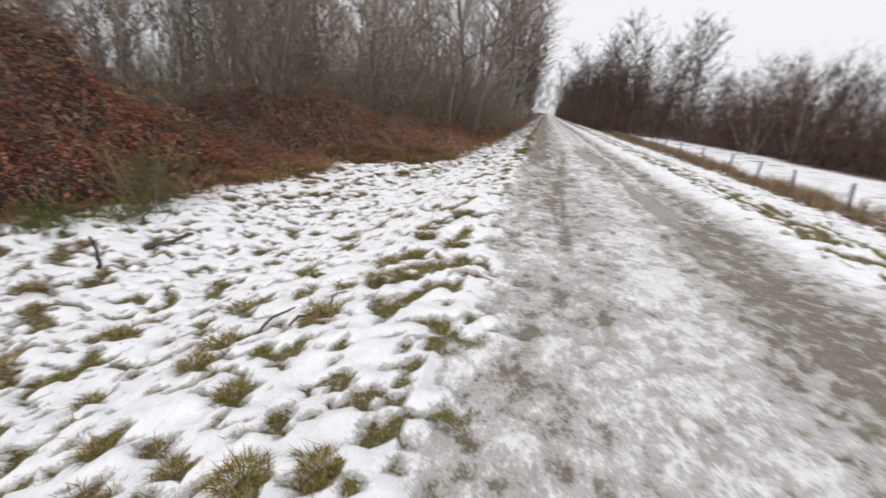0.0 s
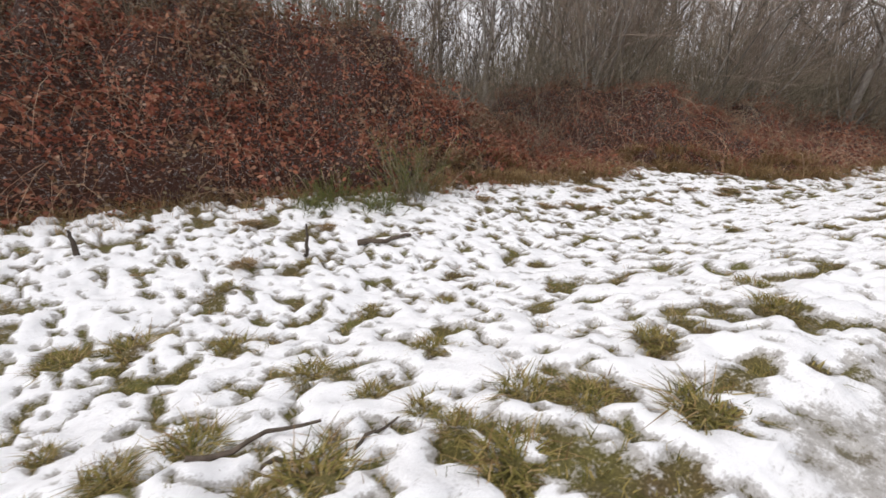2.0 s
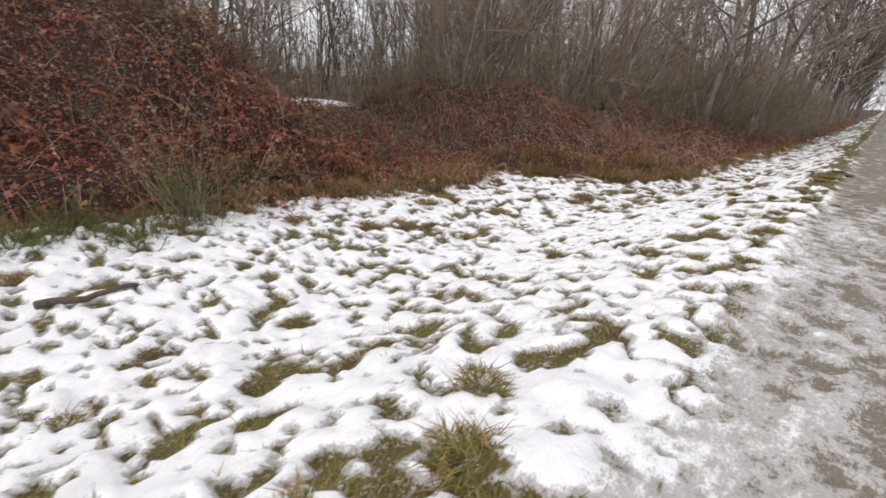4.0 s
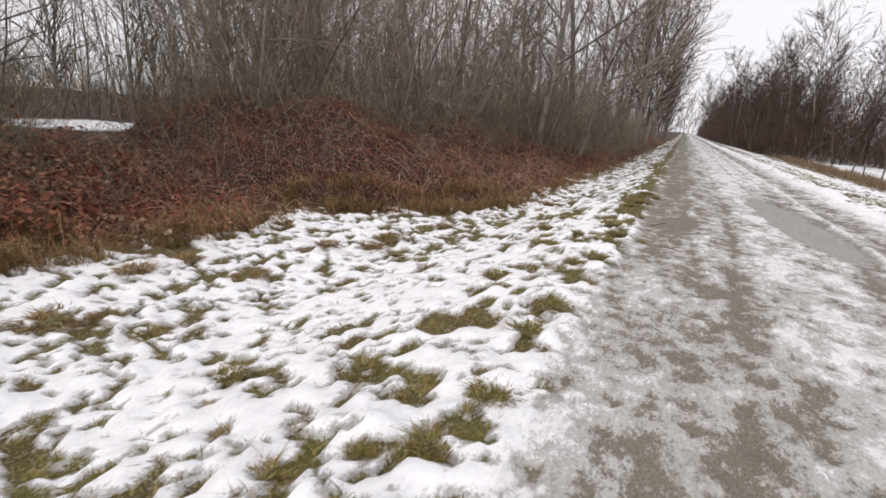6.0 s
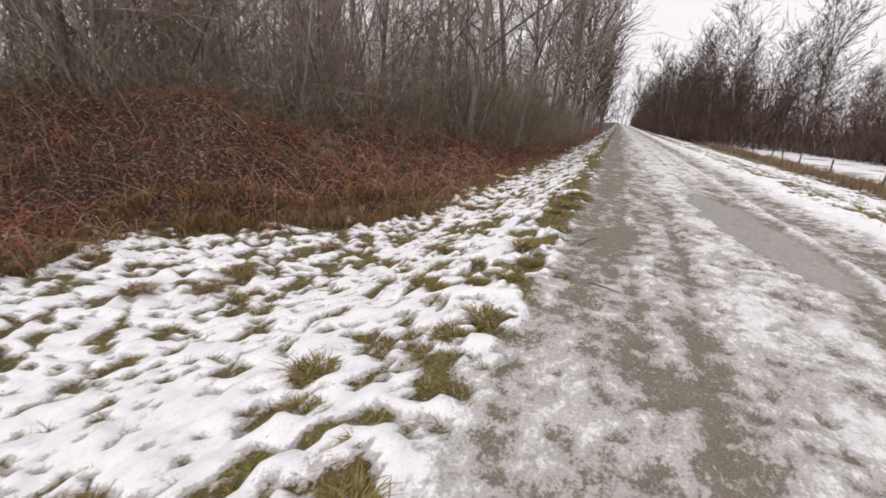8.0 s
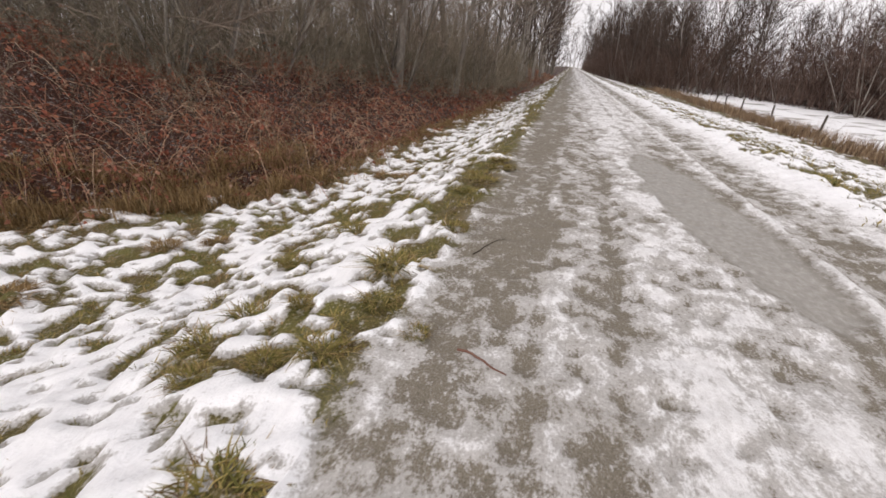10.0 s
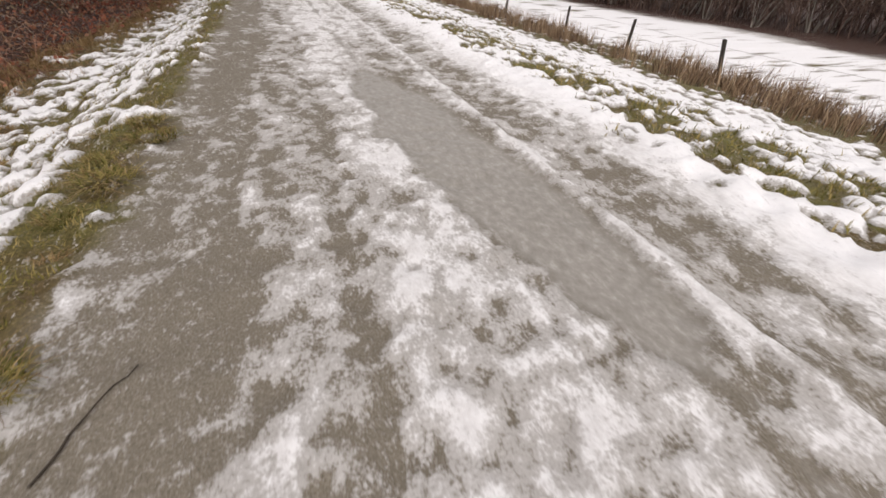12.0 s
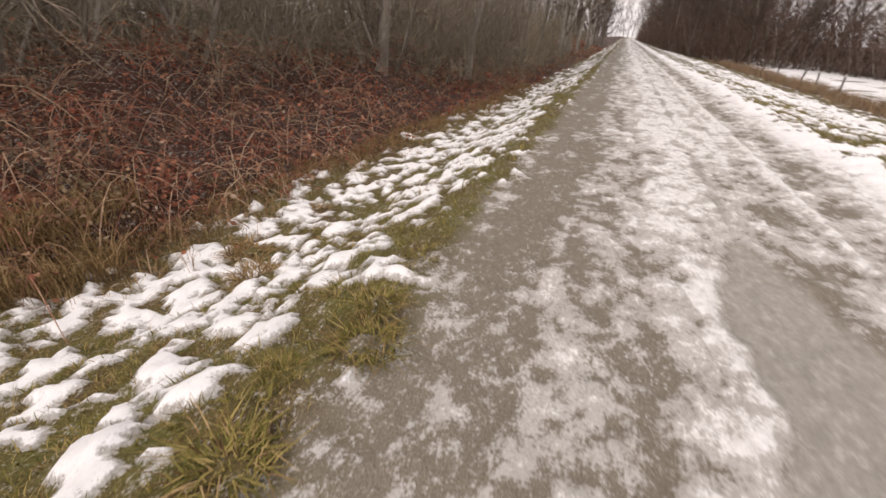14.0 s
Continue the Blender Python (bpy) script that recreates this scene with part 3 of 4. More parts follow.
def plant(originals, places, rng, name, label, category, group, size=(0.8, 1.2), lean=3.0):
    first = {}
    for x, y in places:
        k = rng.randint(len(originals))
        m = spot(x, y, rng.rand() * 360, size[0] + (size[1] - size[0]) * rng.rand(), 0.0, rng.normal(0, lean), rng.normal(0, lean))
        if k not in first:
            first[k] = make_tree(name, originals[k], m, label, category, group)
        else:
            c = copy_thing(first[k], Matrix())
            c.matrix_basis = m


def scattered(rng, count, box, gap, keep):
    """Up to count places in the box, no two nearer than gap, where keep(x, y) holds."""
    out = []
    for _ in range(count * 30):
        if len(out) >= count:
            break
        x, y = rng.uniform(box[0], box[1]), rng.uniform(box[2], box[3])
        if keep(x, y) and all((x - a) ** 2 + (y - b) ** 2 > gap * gap for a, b in out):
            out.append((x, y))
    return out


rng = np.random.RandomState(3)
TALL = [tree_meshes(10 + k, 15.5 + 1.5 * k, 0.11 + 0.015 * k, 26, 14, low=0.16, thin=0.0085) for k in range(4)]
POLE = [tree_meshes(20 + k, 13.0 + k, 0.06 + 0.01 * k, 19, 10, low=0.15, thin=0.0095, subs=2) for k in range(3)]
MULTI = [tree_meshes(30 + k, 7.5 + k, 0.05, 11, 10, stems=5, low=0.12, thin=0.0075, subs=2) for k in range(3)]
FAR = [tree_meshes(40 + k, 15.0 + 1.5 * k, 0.15, 27, 6, low=0.06, thin=0.028, twig=FAR_TWIG, subs=2, dome=True) for k in range(4)]
DENSE = [tree_meshes(70 + k, 14.0 + 1.5 * k, 0.13, 46, 7, low=0.03, thin=0.025, twig=FAR_TWIG, subs=3, dome=True) for k in range(4)]
FAR_SHRUB = [tree_meshes(50 + k, 6.0 + k, 0.05, 7, 7, stems=5, low=0.06, thin=0.022, twig=BRUSH, subs=2, dome=True) for k in range(3)]


def wood_edge(y):
    return float(np.interp(y, [-40, 0, 8, 14, 18, 24, 40, 120], [-15.5, -15.5, -15, -14, -11.5, -9.0, -5.6, -4.6]))


not_clearing = lambda x, y: not (-32 < x < -9 and 0.28 < (y - 9) / -x < 0.50) and ((x + 36) / 6.5) ** 2 + ((y - 23) / 5.5) ** 2 > 1
plant(TALL, scattered(rng, 46, (-32, -5, 2, 62), 2.3, lambda x, y: x < wood_edge(y) - 0.5 and not_clearing(x, y)), rng,
      "bare_tree", "tall bare grey alder tree in the winter wood", "tree", "trees of the wood beside the path", (0.85, 1.15))
plant(POLE, scattered(rng, 72, (-48, -6, -4, 66), 1.7, lambda x, y: x < wood_edge(y) - 1.5 and not_clearing(x, y)), rng,
      "young_tree", "slender bare young tree in the winter wood", "tree", "young trees of the wood beside the path", (0.8, 1.2))
plant(MULTI, scattered(rng, 15, (-20, -5, 6, 60), 2.4, lambda x, y: wood_edge(y) - 3.0 < x < wood_edge(y) + 1.0 and not_clearing(x, y)), rng,
      "willow_shrub", "leafless many-stemmed willow shrub above the brambles", "shrub", "shrubs along the wood's edge", (0.6, 1.1))
plant(TALL, [(-6.6, 31), (-5.4, 36.5), (-6.9, 41), (-4.9, 46), (-5.2, 53), (-4.6, 61), (-5.0, 68), (-4.5, 76)], rng,
      "bare_tree", "tall bare grey alder tree leaning towards the path", "tree", "trees of the wood beside the path", (1.2, 1.4), 4.0)
plant(MULTI, [(-9.4, 22.2), (-6.6, 31.5), (-11.5, 17.6), (-12.2, 19.5)], rng,
      "willow_shrub", "leafless many-stemmed willow tree above the brambles", "shrub", "shrubs along the wood's edge", (1.0, 1.3))
plant(FAR, scattered(rng, 45, (-62, -30, -15, 62), 3.2, not_clearing), rng,
      "distant_tree", "bare tree deep in the winter wood", "tree", "trees of the deep wood", (0.8, 1.15))
plant(FAR, [(-9.0 + 2.1 * v, 265 + 47 * ((v * 0.618) % 1.0)) for v in range(12)], rng,
      "distant_tree", "bare tree where the far path runs out", "tree", "far trees beside the path", (1.0, 1.3))
plant(FAR, [(-4.6 - 0.5 * math.sin(v), 60 + 6.5 * v) for v in range(16)], rng,
      "distant_tree", "bare tree at the far end of the straight path", "tree", "far trees beside the path", (1.2, 1.5))
plant(FAR, scattered(rng, 60, (-70, -6, 60, 260), 3.4, lambda x, y: x < wood_edge(y) - 1), rng,
      "distant_tree", "bare tree far off in the wood beside the path", "tree", "far trees beside the path", (0.9, 1.3))


def right_edge(y):
    return np.interp(y, [-60, 30, 45, 60, 82, 88, 100, 120, 260], [34, 31, 28, 25.5, 23, 14, 11, 7.5, 6])


plant(DENSE, scattered(rng, 130, (8, 60, 12, 240), 2.4, lambda x, y: right_edge(y) + 2 < x < right_edge(y) + 17), rng,
      "distant_tree", "bare brown tree in the wood beyond the snowy field", "tree", "trees beyond the field", (0.56, 0.84))
plant(DENSE, scattered(rng, 50, (6, 45, 86, 200), 2.6, lambda x, y: right_edge(y) < x < right_edge(y) + 14), rng,
      "distant_tree", "tall bare tree where the field ends by the path", "tree", "trees beyond the field", (0.85, 1.2))
plant(FAR_SHRUB, scattered(rng, 110, (8, 60, 10, 220), 2.1, lambda x, y: right_edge(y) - 0.5 < x < right_edge(y) + 7), rng,
      "brown_shrub", "dense leafless brown shrub at the far edge of the field", "shrub", "shrubs beyond the field", (0.7, 1.3))


def stick_field(name, label, category, x, y, high, thick, tilt, material, points=2):
    """Many thin stems, too many to count, standing at the places x, y."""
    z = land(x, y) - 0.05
    lines = []
    for k in range(len(x)):
        h = rng.uniform(*high)
        way = unit(np.array([rng.normal(0, tilt), rng.normal(0, tilt), 1.0]))
        w = rng.uniform(*thick)
        lines.append(branch(rng, np.array([x[k], y[k], z[k]]), way, h, w, w * 0.35, points, 0.12, 0.05))
    ob = new(name, mesh_from(name, *tubes(lines, 3), material))
    return tagged(ob, label, category, kind="stuff")


def bushy_field(name, label, category, x, y, high, thick, tilt, twigs, material, tall=None):
    """Many thin stems full of side twigs, too many to count, standing at the places x, y."""
    z = land(x, y) - 0.05
    lines = []
    for k in range(len(x)):
        way = unit(np.array([rng.normal(0, tilt), rng.normal(0, tilt), 1.0]))
        w = rng.uniform(*thick)
        lines.append(branch(rng, np.array([x[k], y[k], z[k]]), way, rng.uniform(*high) * (1.0 if tall is None else tall[k]), w, w * 0.4, 4, 0.16, 0.05))
    fine = sprays(rng, np.array([p for p, r in lines]), twigs, 1, 0.85, 0.5 * (thick[0] + thick[1]) * 0.55)
    rods = np.array([p for p, r in lines])
    wide = np.array([r for p, r in lines])
    pieces = [ribbons(rods[:, k], rods[:, k + 1], wide[:, k, None], wide[:, k + 1, None], rng) for k in range(3)]
    ob = new(name, mesh_from(name, *joined(pieces + [fine]), material))
    return tagged(ob, label, category, kind="stuff")


def left_strip(count, y0, y1, d0, d1):
    y = rng.uniform(y0, y1, count)
    x = np.array([wood_edge(v) for v in y]) - rng.uniform(d0, d1, count)
    ok = np.array([not_clearing(a, b) for a, b in zip(x, y)])
    return x[ok], y[ok]


def right_strip(count, y0, y1, d0, d1):
    y = rng.uniform(y0, y1, count)
    return right_edge(y) + rng.uniform(d0, d1, count), y


ux, uy = left_strip(5000, -4, 60, -2.2, 8.0)
bushy_field("undergrowth", "tangle of thin bare saplings and mossy stems at the wood's foot", "undergrowth", ux, uy, (0.8, 4.2), (0.004, 0.011), 0.7, 13, OLIVE)
ux, uy = left_strip(1400, -30, 260, 9, 50)
stick_field("far_wood", "close-set bare grey trunks deep in the wood", "wood", ux, uy, (7, 15), (0.03, 0.08), 0.07, GREY_TRUNK, 3)
ux, uy = left_strip(3200, -10, 220, 5, 30)
bushy_field("far_undergrowth", "dense brown undergrowth deep in the wood", "undergrowth", ux, uy, (1.5, 6.0), (0.010, 0.026), 0.35, 9, OLIVE)
ux, uy = rng.uniform(-78, -43, 1500), rng.uniform(4, 62, 1500)
bushy_field("far_undergrowth", "dense brown scrub closing the wood behind the clearing", "undergrowth", ux, uy, (2.0, 8.0), (0.016, 0.04), 0.3, 9, OLIVE)
ux, uy = right_strip(7500, 12, 260, -0.5, 12)
tall = np.interp(uy, [12, 60, 84, 96, 260], [10.5, 11.0, 11.5, 12.5, 13.0]) * (0.6 + 0.8 * fbm(ux, uy, 9.0, 95, 2)) * np.interp(ux - right_edge(uy), [-0.5, 1.0, 5.0], [0.25, 0.55, 1.0])
bushy_field("far_undergrowth", "dense red-brown scrub along the field's far edge", "undergrowth", ux, uy, (0.3, 1.0), (0.018, 0.045), 0.25, 12, BRUSH, tall)


ty_ = rng.uniform(-4, 22, 1300)
tx_ = thicket_edge(ty_) - rng.uniform(1.2, 7.5, 1300)
bushy_field("undergrowth", "bare thorny shoots standing out of the bramble heap", "undergrowth", tx_, ty_, (0.4, 1.5), (0.003, 0.007), 0.9, 10, OLIVE)


# ---- brambles ----
def leaves_mesh(name, centres, ways, sizes, rng, material):
    """Folded leaves, two quads each, at the centres."""
    k = len(centres)
    u = ways / (np.linalg.norm(ways, axis=1, keepdims=True) + 1e-9)
    v = np.cross(u, rng.normal(0, 1, (k, 3)))
    v /= np.linalg.norm(v, axis=1, keepdims=True) + 1e-9
    w = np.cross(u, v)
    s = sizes[:, None]
    rim = [centres - u * s, centres + u * s, centres + v * s * 0.62 - u * s * 0.15 + w * s * 0.22, centres + v * s * 0.5 + u * s * 0.45 + w * s * 0.2,
           centres - v * s * 0.62 - u * s * 0.15 + w * s * 0.22, centres - v * s * 0.5 + u * s * 0.45 + w * s * 0.2]
    verts = np.stack(rim, 1).reshape(-1, 3)
    o = (np.arange(k) * 6)[:, None]
    faces = np.concatenate([o + np.array([[0, 2, 3, 1]]), o + np.array([[0, 1, 5, 4]])])
    return mesh_from(name, verts, faces, material)


rng = np.random.RandomState(5)


def heap_points(count, y0, y1, deep):
    y = rng.uniform(y0, y1, count)
    d = deep * rng.rand(count)
    x = thicket_edge(y) - d + 0.25
    return x, y


def bramble_thicket():
    bush = thing("bramble_thicket", "tangled red-brown bramble thicket along the snowy verge", "brambles", kind="stuff")
    runs = [heap_points(24000, -3, 13, 8.0), heap_points(17000, 12, 22, 8.0), heap_points(9000, 20, 45, 7.0), heap_points(4000, 45, 110, 6.0)]
    x, y = np.concatenate([r[0] for r in runs]), np.concatenate([r[1] for r in runs])
    z = land(x, y) + np.minimum(thicket_height(x, y), 0.3) * rng.rand(len(x))
    grown = lambda v: np.interp(v, [0, 12, 16, 22, 45, 110], [1.0, 1.0, 0.72, 0.8, 1.4, 2.6])
    size = rng.uniform(0.028, 0.055, len(x)) * grown(y)
    ways = rng.normal(0, 1, (len(x), 3)) * np.array([1, 1, 0.6])
    lines, centres, along = [], [np.stack([x, y, z], 1)], [ways]
    t = np.linspace(0, 1, 6)
    for y0, y1, count, thick, leaves in ((-4, 14, 2700, 0.006, 17), (13, 28, 2500, 0.007, 5), (28, 45, 600, 0.009, 9), (45, 110, 350, 0.014, 9)):
        cx, cy = heap_points(count, y0, y1, 8.5)
        cz = land(cx, cy) - 0.05
        full = np.clip(fbm(cx, cy, 0.9, 81) * 2.6 - 0.7, 0.1, 1.0)
        for px, py, pz, tall in zip(cx, cy, cz, full):
            a, reach, rise = rng.normal(0, 1.3), rng.uniform(0.5, 1.6), rng.uniform(0.2, 1.1) * tall
            bx, by = px + np.cos(a) * reach * t, py + np.sin(a) * reach * t
            under = pz + (float(thicket_height(px + 0.4, py)) - float(thicket_height(px - 0.4, py))) / 0.8 * np.cos(a) * reach * t * 0.8
            bz = np.maximum(under, pz - 1.2) + rise * (4 * t * (1 - t)) * 0.8 + 0.2 * rng.rand() * t + rng.normal(0, 0.02, 6)
            cane = np.stack([bx, by, bz], 1)
            lines.append((cane, thick * rng.uniform(0.6, 1.2) * (1.1 - 0.6 * t)))
            k = int(leaves * tall * rng.uniform(0.5, 1.3))
            if k:
                g = rng.uniform(0.5, 4.99, k)
                i0 = g.astype(int)
                c = cane[i0] + (cane[i0 + 1] - cane[i0]) * (g - i0)[:, None]
                w = rng.normal(0, 1, (k, 3)) * np.array([1, 1, 0.5])
                centres.append(c + w * 0.045)
                along.append(w)
                size = np.append(size, rng.uniform(0.035, 0.07, k) * grown(py))
    part("leaves", leaves_mesh("leaves", np.concatenate(centres), np.concatenate(along), size, rng, BRAMBLE_LEAF), bush)
    part("canes", mesh_from("canes", *tubes(lines, 3), CANE), bush)
    return bush


bramble_thicket()


# ---- grass ----
def blades(rng, count, spread, height, flop, width):
    """Vertices and quads of bent blades of grass round the origin."""
    a, r = rng.rand(count) * 6.28, spread * np.sqrt(rng.rand(count))
    root = np.stack([np.cos(a) * r, np.sin(a) * r, np.full(count, -0.02)], 1)
    out = a + rng.normal(0, 0.9, count)
    h = height * rng.uniform(0.45, 1.0, count)
    lean = flop * rng.uniform(0.2, 1.2, count)
    way = np.stack([np.cos(out), np.sin(out), 0 * out], 1)
    side = np.stack([-np.sin(out), np.cos(out), 0 * out], 1)
    w = width * rng.uniform(0.6, 1.3, count)
    rows = []
    for f, k in ((0.0, 1.0), (0.5, 0.85), (1.0, 0.12)):
        p = root + way * (lean * h * f * f)[:, None] + np.array([0, 0, 1.0]) * (h * (f - 0.35 * lean.clip(0, 1.6) * f * f))[:, None]
        rows += [p - side * (w * k)[:, None], p + side * (w * k)[:, None]]
    verts = np.stack(rows, 1).reshape(-1, 3)
    o = (np.arange(count) * 6)[:, None]
    faces = np.concatenate([o + np.array([[0, 1, 3, 2]]), o + np.array([[2, 3, 5, 4]])])
    return verts, faces


rng = np.random.RandomState(9)


def spread_blades(x, y, per, spread, height, flop, width, scale=None):
    """One big mesh's vertices and faces: a small tuft at each place."""
    vs, fs, base = [], [], 0
    z = land(x, y)
    for k in range(len(x)):
        v, f = blades(rng, per, spread, height * rng.uniform(0.6, 1.3), flop, width)
        if scale is not None:
            v = v * scale[k]
        vs.append(v + np.array([x[k], y[k], z[k]]))
        fs.append(f + base)
        base += len(v)
    return np.concatenate(vs), np.concatenate(fs)


def bare_places(count, box, limit=0.35, clear=1.4):
    x, y = rng.uniform(box[0], box[1], count), rng.uniform(box[2], box[3], count)
    snow, ice, soil = cover(x, y)
    ok = (snow < limit) & (ice < 0.1) & ((x < PATH_L) | (x > PATH_R)) & (x > thicket_edge(y) + clear)
    return x[ok], y[ok]


def turf(name, label, runs, material):
    vs, fs, base = [], [], 0
    for x, y, per, spread, height, flop, width in runs:
        v, f = spread_blades(x, y, per, spread, height, flop, width)
        vs.append(v)
        fs.append(f + base)
        base += len(v)
    ob = new(name, mesh_from(name, np.concatenate(vs), np.concatenate(fs), material))
    return tagged(ob, label, "grass", kind="stuff")


def fence_line(y):
    return np.interp(y, [10, 30, 60, 110], [12.9, 13.1, 14.0, 14.8])


def tuft_shape(seed, dry, thick=1.0):
    r = np.random.RandomState(seed)
    v, f = blades(r, int(220 * thick), 0.165, 0.10, 2.1, 0.0048)
    green = mesh_from("green_blades", v, f, DRY_BLADE if dry else GREEN_BLADE)
    v, f = blades(r, int(70 * thick), 0.18, 0.125, 2.1, 0.0034)
    return green, mesh_from("dead_blades", v, f, DRY_BLADE)


HAY = [(-8.6, 10.4, 0.7), (-8.0, 11.4, 0.6), (-7.3, 15.7, 0.5), (-6.6, 16.8, 0.6), (-5.9, 17.4, 0.5), (-5.2, 18.2, 0.55), (-7.1, 14.4, 0.4), (-8.9, 9.4, 0.5), (-4.6, 19.2, 0.45)]
SHAPES = [tuft_shape(60 + k, k in (2, 5)) for k in range(6)]
SMALL_SHAPES = [tuft_shape(80 + k, k > 1, 0.36) for k in range(4)]
for k, (a, b, r) in enumerate(TUFTS + HAY):
    dry = a < thicket_edge(np.array([b]))[0] + 3.4
    kind = (2, 5)[k % 2] if dry else (0, 1, 3, 4)[k % 4]
    t = thing("grass_tussock", "straw-brown tussock of dead grass standing out of snow" if dry else "green grass tussock standing out of trodden snow",
              "grass tussock", "tussocks on the verge")
    t.matrix_basis = pose(a, b, float(land(np.array([a]), np.array([b]))[0]), 0, 0, k * 77) @ Matrix.Diagonal((r / 0.23, r / 0.23, 0.45 + r * 1.8, 1))
    for name, me in zip(("green_grass" if not dry else "straw", "dead_grass"), SHAPES[kind]):
        tagged(part(name, me, t), kind="stuff")

SMALL = []
tx_, ty_ = bare_places(9000, (-8.0, -0.3, 0, 23), 0.12, 0.6)
for a, b in zip(tx_, ty_):
    if len(SMALL) < 210 and all((a - c) ** 2 + (b - d) ** 2 > 0.16 for c, d in SMALL) and all((a - c) ** 2 + (b - d) ** 2 > (r + 0.15) ** 2 for c, d, r in TUFTS):
        SMALL.append((a, b))
for k, (a, b) in enumerate(SMALL):
    dry = a < thicket_edge(np.array([b]))[0] + 3.0 or k % 5 == 0
    r = 0.07 + 0.07 * ((k * 0.618) % 1.0)
    t = thing("small_tussock", "small straw-brown grass tuft poking through snow" if dry else "small green grass tuft poking through snow", "grass tussock", "small tufts on the verge")
    t.matrix_basis = pose(a, b, float(land(np.array([a]), np.array([b]))[0]) - 0.01, 0, 0, k * 61) @ Matrix.Diagonal((r / 0.2, r / 0.2, 0.45 + r * 2.0, 1))
    for name, me in zip(("straw", "dead_grass") if dry else ("green_grass", "dead_grass"), SMALL_SHAPES[(k % 2) + (2 if dry else 0)]):
        tagged(part(name, me, t), kind="stuff")

nx_, ny_ = bare_places(13000, (-4.2, 0.1, -1, 22))
mx_, my_ = bare_places(7000, (-9, -3, 0, 22))
fx_, fy_ = bare_places(2500, (-5, 0, 22, 45))
rx_, ry_ = bare_places(7500, (3.95, 8, 2, 45))
turf("verge_grass", "short green grass showing through the snow", [
    (nx_, ny_, 8, 0.05, 0.08, 1.3, 0.0036), (fx_, fy_, 7, 0.10, 0.14, 0.9, 0.006), (rx_, ry_, 6, 0.11, 0.13, 1.0, 0.007)], GREEN_BLADE)
dx_, dy_ = bare_places(7000, (-9.5, -1, 0, 22), 0.35, -0.3)
ex_ = rng.uniform(-0.5, 1.3, 3600)
ey_ = rng.uniform(-2, 40, 3600)
ex_ = thicket_edge(ey_) + ex_ * rng.rand(3600) - 0.1
sy_ = rng.uniform(6, 90, 3600)
sx_ = fence_line(sy_) - 0.8 + rng.normal(0, 0.9, 3600)
clump = fbm(sx_, sy_, 1.6, 91, 2) > 0.44
sx_, sy_ = sx_[clump], sy_[clump]
gy_ = rng.uniform(8.0, 21, 2700)
gx_ = thicket_edge(gy_) + rng.uniform(-1.0, 0.7, 2700)
clump = fbm(gx_, gy_, 0.9, 93, 2) > 0.44
gx_, gy_ = gx_[clump], gy_[clump]
turf("dry_grass", "flattened straw-coloured dead grass along the thicket's foot", [
    (dx_, dy_, 7, 0.07, 0.10, 1.2, 0.003), (ex_, ey_, 8, 0.10, 0.30, 1.1, 0.0035), (gx_, gy_, 9, 0.12, 0.5, 0.9, 0.005)], DRY_BLADE)
turf("rough_grass", "tall dead brown reeds and rough grass by the fence", [
    (sx_, sy_, 11, 0.18, 0.72, 0.5, 0.008)], REED)


# ---- fence ----
def post_mesh(seed):
    r = np.random.RandomState(seed)
    bm = bmesh.new()
    bmesh.ops.create_cone(bm, cap_ends=True, segments=9, radius1=0.062, radius2=0.052, depth=1.6)
    for v in bm.verts:
        v.co.z += 0.8
        v.co.x += r.normal(0, 0.004) + 0.02 * (v.co.z / 1.6) * r.normal(0, 0.4)
        if v.co.z > 1.5:
            v.co.z += v.co.x * 0.35
    bmesh.ops.bevel(bm, geom=[e for e in bm.edges if e.calc_length() < 0.06 and min(v.co.z for v in e.verts) > 1.4], offset=0.008, segments=1, affect="EDGES")
    me = bpy.data.meshes.new("post")
    bm.to_mesh(me)
    bm.free()
    me.materials.append(POST)
    return me


def fence():
    f = thing("fence", "old field fence of weathered round posts and wire", "fence")
    r = np.random.RandomState(12)
    shapes = [post_mesh(50 + k) for k in range(4)]
    ys = [11.0, 15.6, 20.2, 24.5, 28.9, 33.2, 39.8, 46.3, 52.3, 56.5, 60.5, 66, 72, 79, 86, 94, 103]
    tops = []
    for k, y in enumerate(ys):
        x = float(fence_line(y))
        z = float(slope(np.array([x]), np.array([y]))[0])
        m = pose(x, y, z - 0.45, r.normal(0, 4), r.normal(0, 4), r.rand() * 360)
        p = part("post", shapes[k % 4], f)
        p.matrix_basis = m
        tops.append(m)
    for level in (0.75, 1.05, 1.4):
        pts = np.array([m @ Vector((0.06, 0, level)) for m in tops])
        wire = mesh_from("wire", *tubes([(pts, np.full(len(pts), 0.003))], 4), WIRE)
        part("wire", wire, f)


fence()


# ---- sticks on the snow ----
def stick(points, radius, label, material=STICK):
    """A fallen stick lying on the ground along the points x, y, lift."""
    r = np.random.RandomState(len(label) + int(abs(points[0][0] * 100)))
    ctrl = np.array(points, float)
    t = np.linspace(0, len(ctrl) - 1, 9)
    x, y, up = (np.interp(t, np.arange(len(ctrl)), ctrl[:, k]) for k in range(3))
    x, y = x + r.normal(0, 0.008, 9), y + r.normal(0, 0.008, 9)
    z = land(x, y) + up + radius * 0.6
    k = np.ones(3) / 3
    z[1:-1] = np.convolve(z, k, "valid")
    me = smooth(mesh_from("stick", *tubes([(np.stack([x, y, z], 1), radius * np.linspace(1.1, 0.5, 9))], 7), material))
    return tagged(new("stick", me), label, "stick")


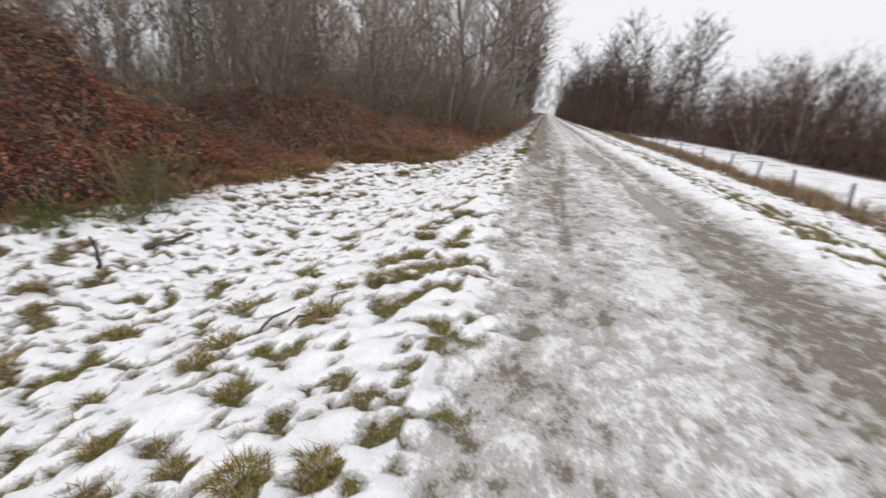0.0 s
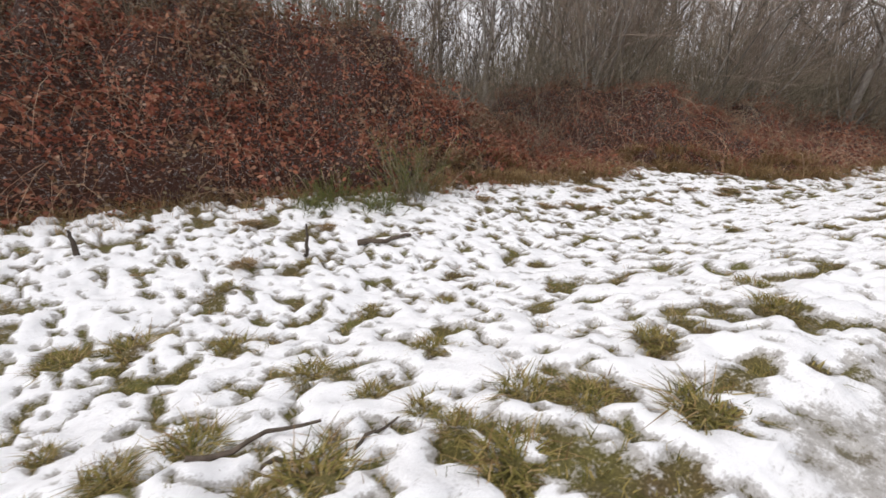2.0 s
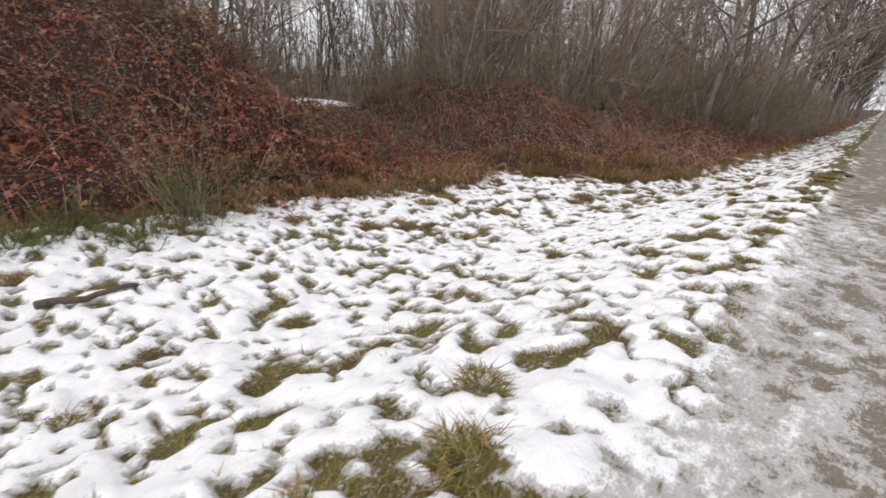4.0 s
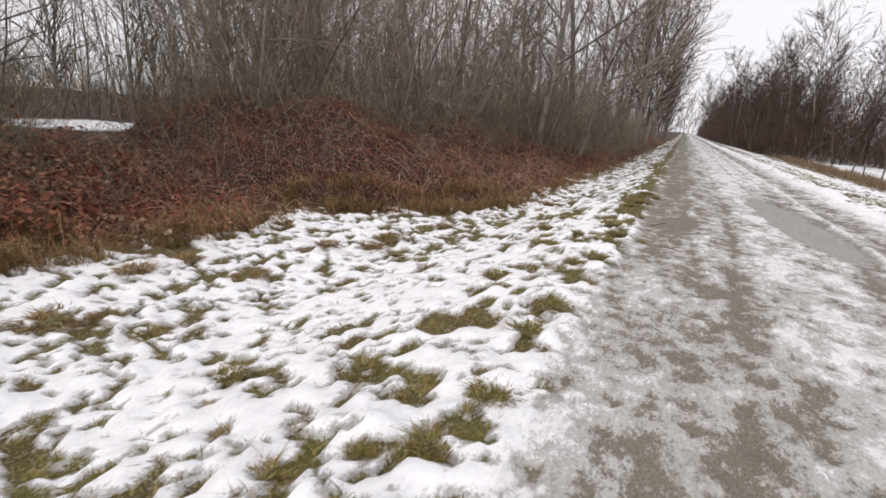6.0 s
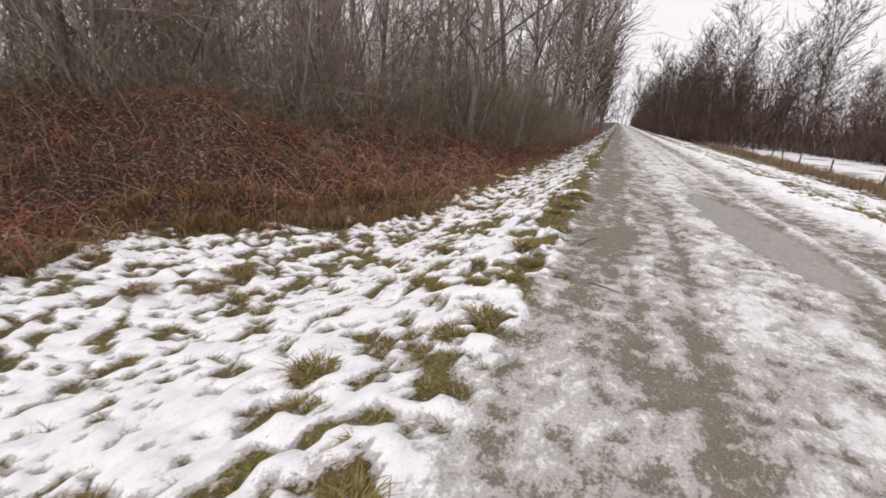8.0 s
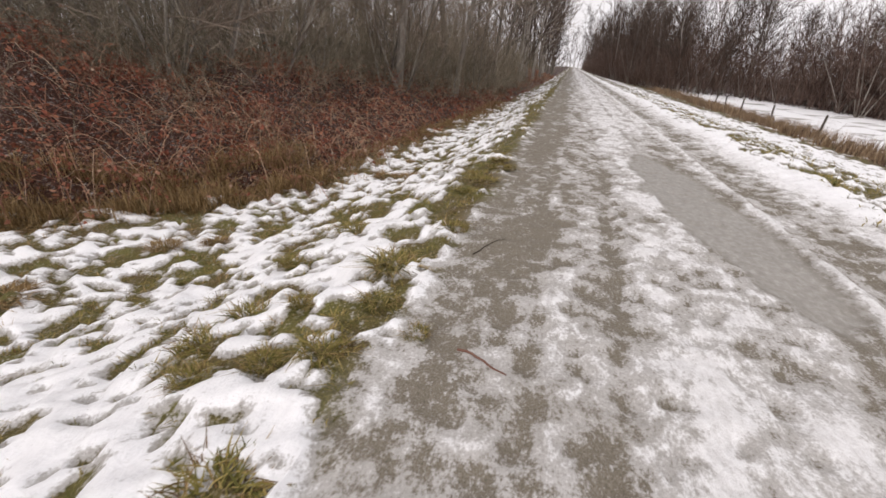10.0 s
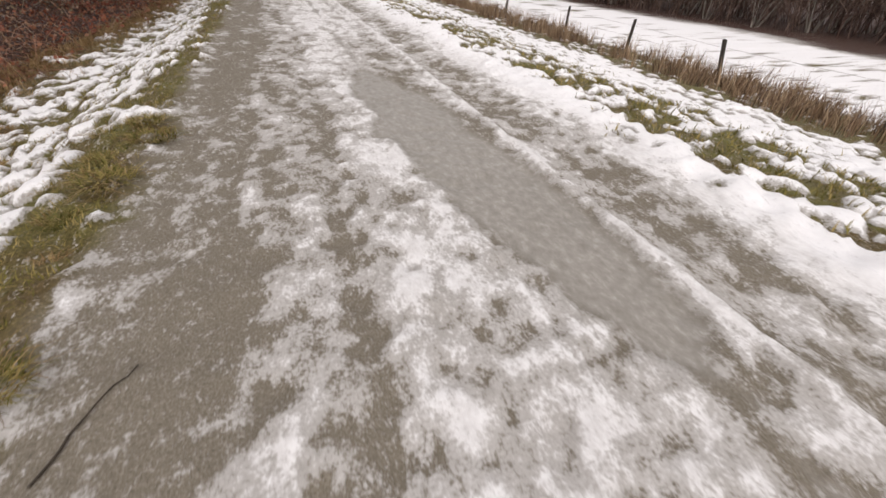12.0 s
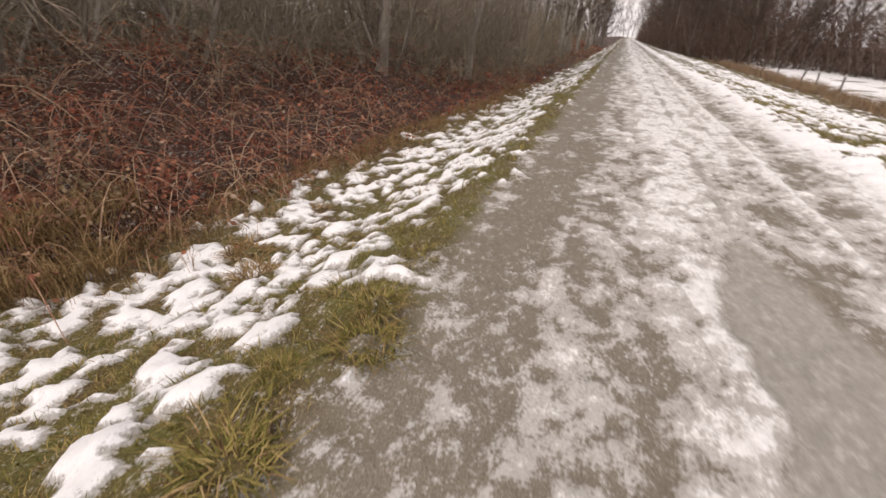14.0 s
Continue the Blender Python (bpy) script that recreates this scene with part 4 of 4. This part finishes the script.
stick([(-1.98, 2.45, 0.0), (-1.92, 2.75, 0.05), (-1.86, 3.12, 0.03)], 0.018, "dark wet curved stick lying across the snow")
stick([(-1.68, 2.75, 0.0), (-1.55, 2.98, 0.03)], 0.014, "short dark stick half sunk in the snow")
stick([(-1.50, 3.18, 0.0), (-1.58, 3.48, 0.04)], 0.010, "thin dead twig lying on the snow")
stick([(-5.55, 4.15, 0.0), (-5.62, 4.22, 0.22), (-5.75, 4.25, 0.40)], 0.03, "broken branch stub sticking up out of a tussock")
stick([(-6.90, 1.55, 0.0), (-6.93, 1.54, 0.25), (-6.99, 1.52, 0.42)], 0.035, "broken stump standing in the snow")
stick([(-5.70, 5.0, 0.02), (-5.55, 5.4, 0.06), (-5.62, 5.9, 0.02)], 0.045, "rotten branch lying in brown grass")
stick([(0.18, 14.70, 0.0), (0.47, 14.52, 0.02)], 0.008, "thin red-brown twig lying on the icy path", RED_TWIG)
stick([(-0.02, 15.98, 0.0), (0.07, 16.2, 0.01), (0.2, 16.42, 0.01)], 0.005, "long dark twig lying on the path's edge")


# ---- green broom bush at the thicket's foot ----
def broom_bush():
    """A low broom: many upright sprigs of fine needles on short stems."""
    bush = thing("broom_bush", "low green broom bush at the foot of the brambles", "bush")
    r = np.random.RandomState(77)
    stems, pins = [], []
    for a, b, reach, high, count in ((-7.9, 5.2, 0.55, 0.45, 70), (-7.4, 6.2, 0.55, 0.55, 70), (-7.75, 7.15, 0.40, 1.6, 95), (-8.4, 5.6, 0.5, 0.7, 45)):
        z0 = float(land(np.array([a]), np.array([b]))[0]) - 0.1
        for _ in range(count):
            w = np.array([r.normal(0, 0.55), r.normal(0, 0.55), 1.0])
            p, q = branch(r, np.array([a + r.normal(0, reach * 0.5), b + r.normal(0, reach * 0.5), z0]), w, high * r.uniform(0.5, 1.15), 0.006, 0.002, 5, 0.12, 0.06)
            stems.append((p, q))
            for _k in range(26):
                t = 0.25 + 0.75 * r.rand()
                i0 = min(int(t * 4), 3)
                c = p[i0] + (p[i0 + 1] - p[i0]) * (t * 4 - i0)
                d = unit(unit(p[i0 + 1] - p[i0]) * 0.9 + r.normal(0, 0.5, 3))
                pins.append((np.array([c, c + d * r.uniform(0.05, 0.13)]), np.array([0.0032, 0.0012])))
    part("woody_base", mesh_from("woody_base", *tubes(stems, 4), OLIVE), bush)["kind"] = "stuff"
    part("foliage", mesh_from("foliage", *tubes(pins, 3), GORSE), bush)["kind"] = "stuff"


broom_bush()
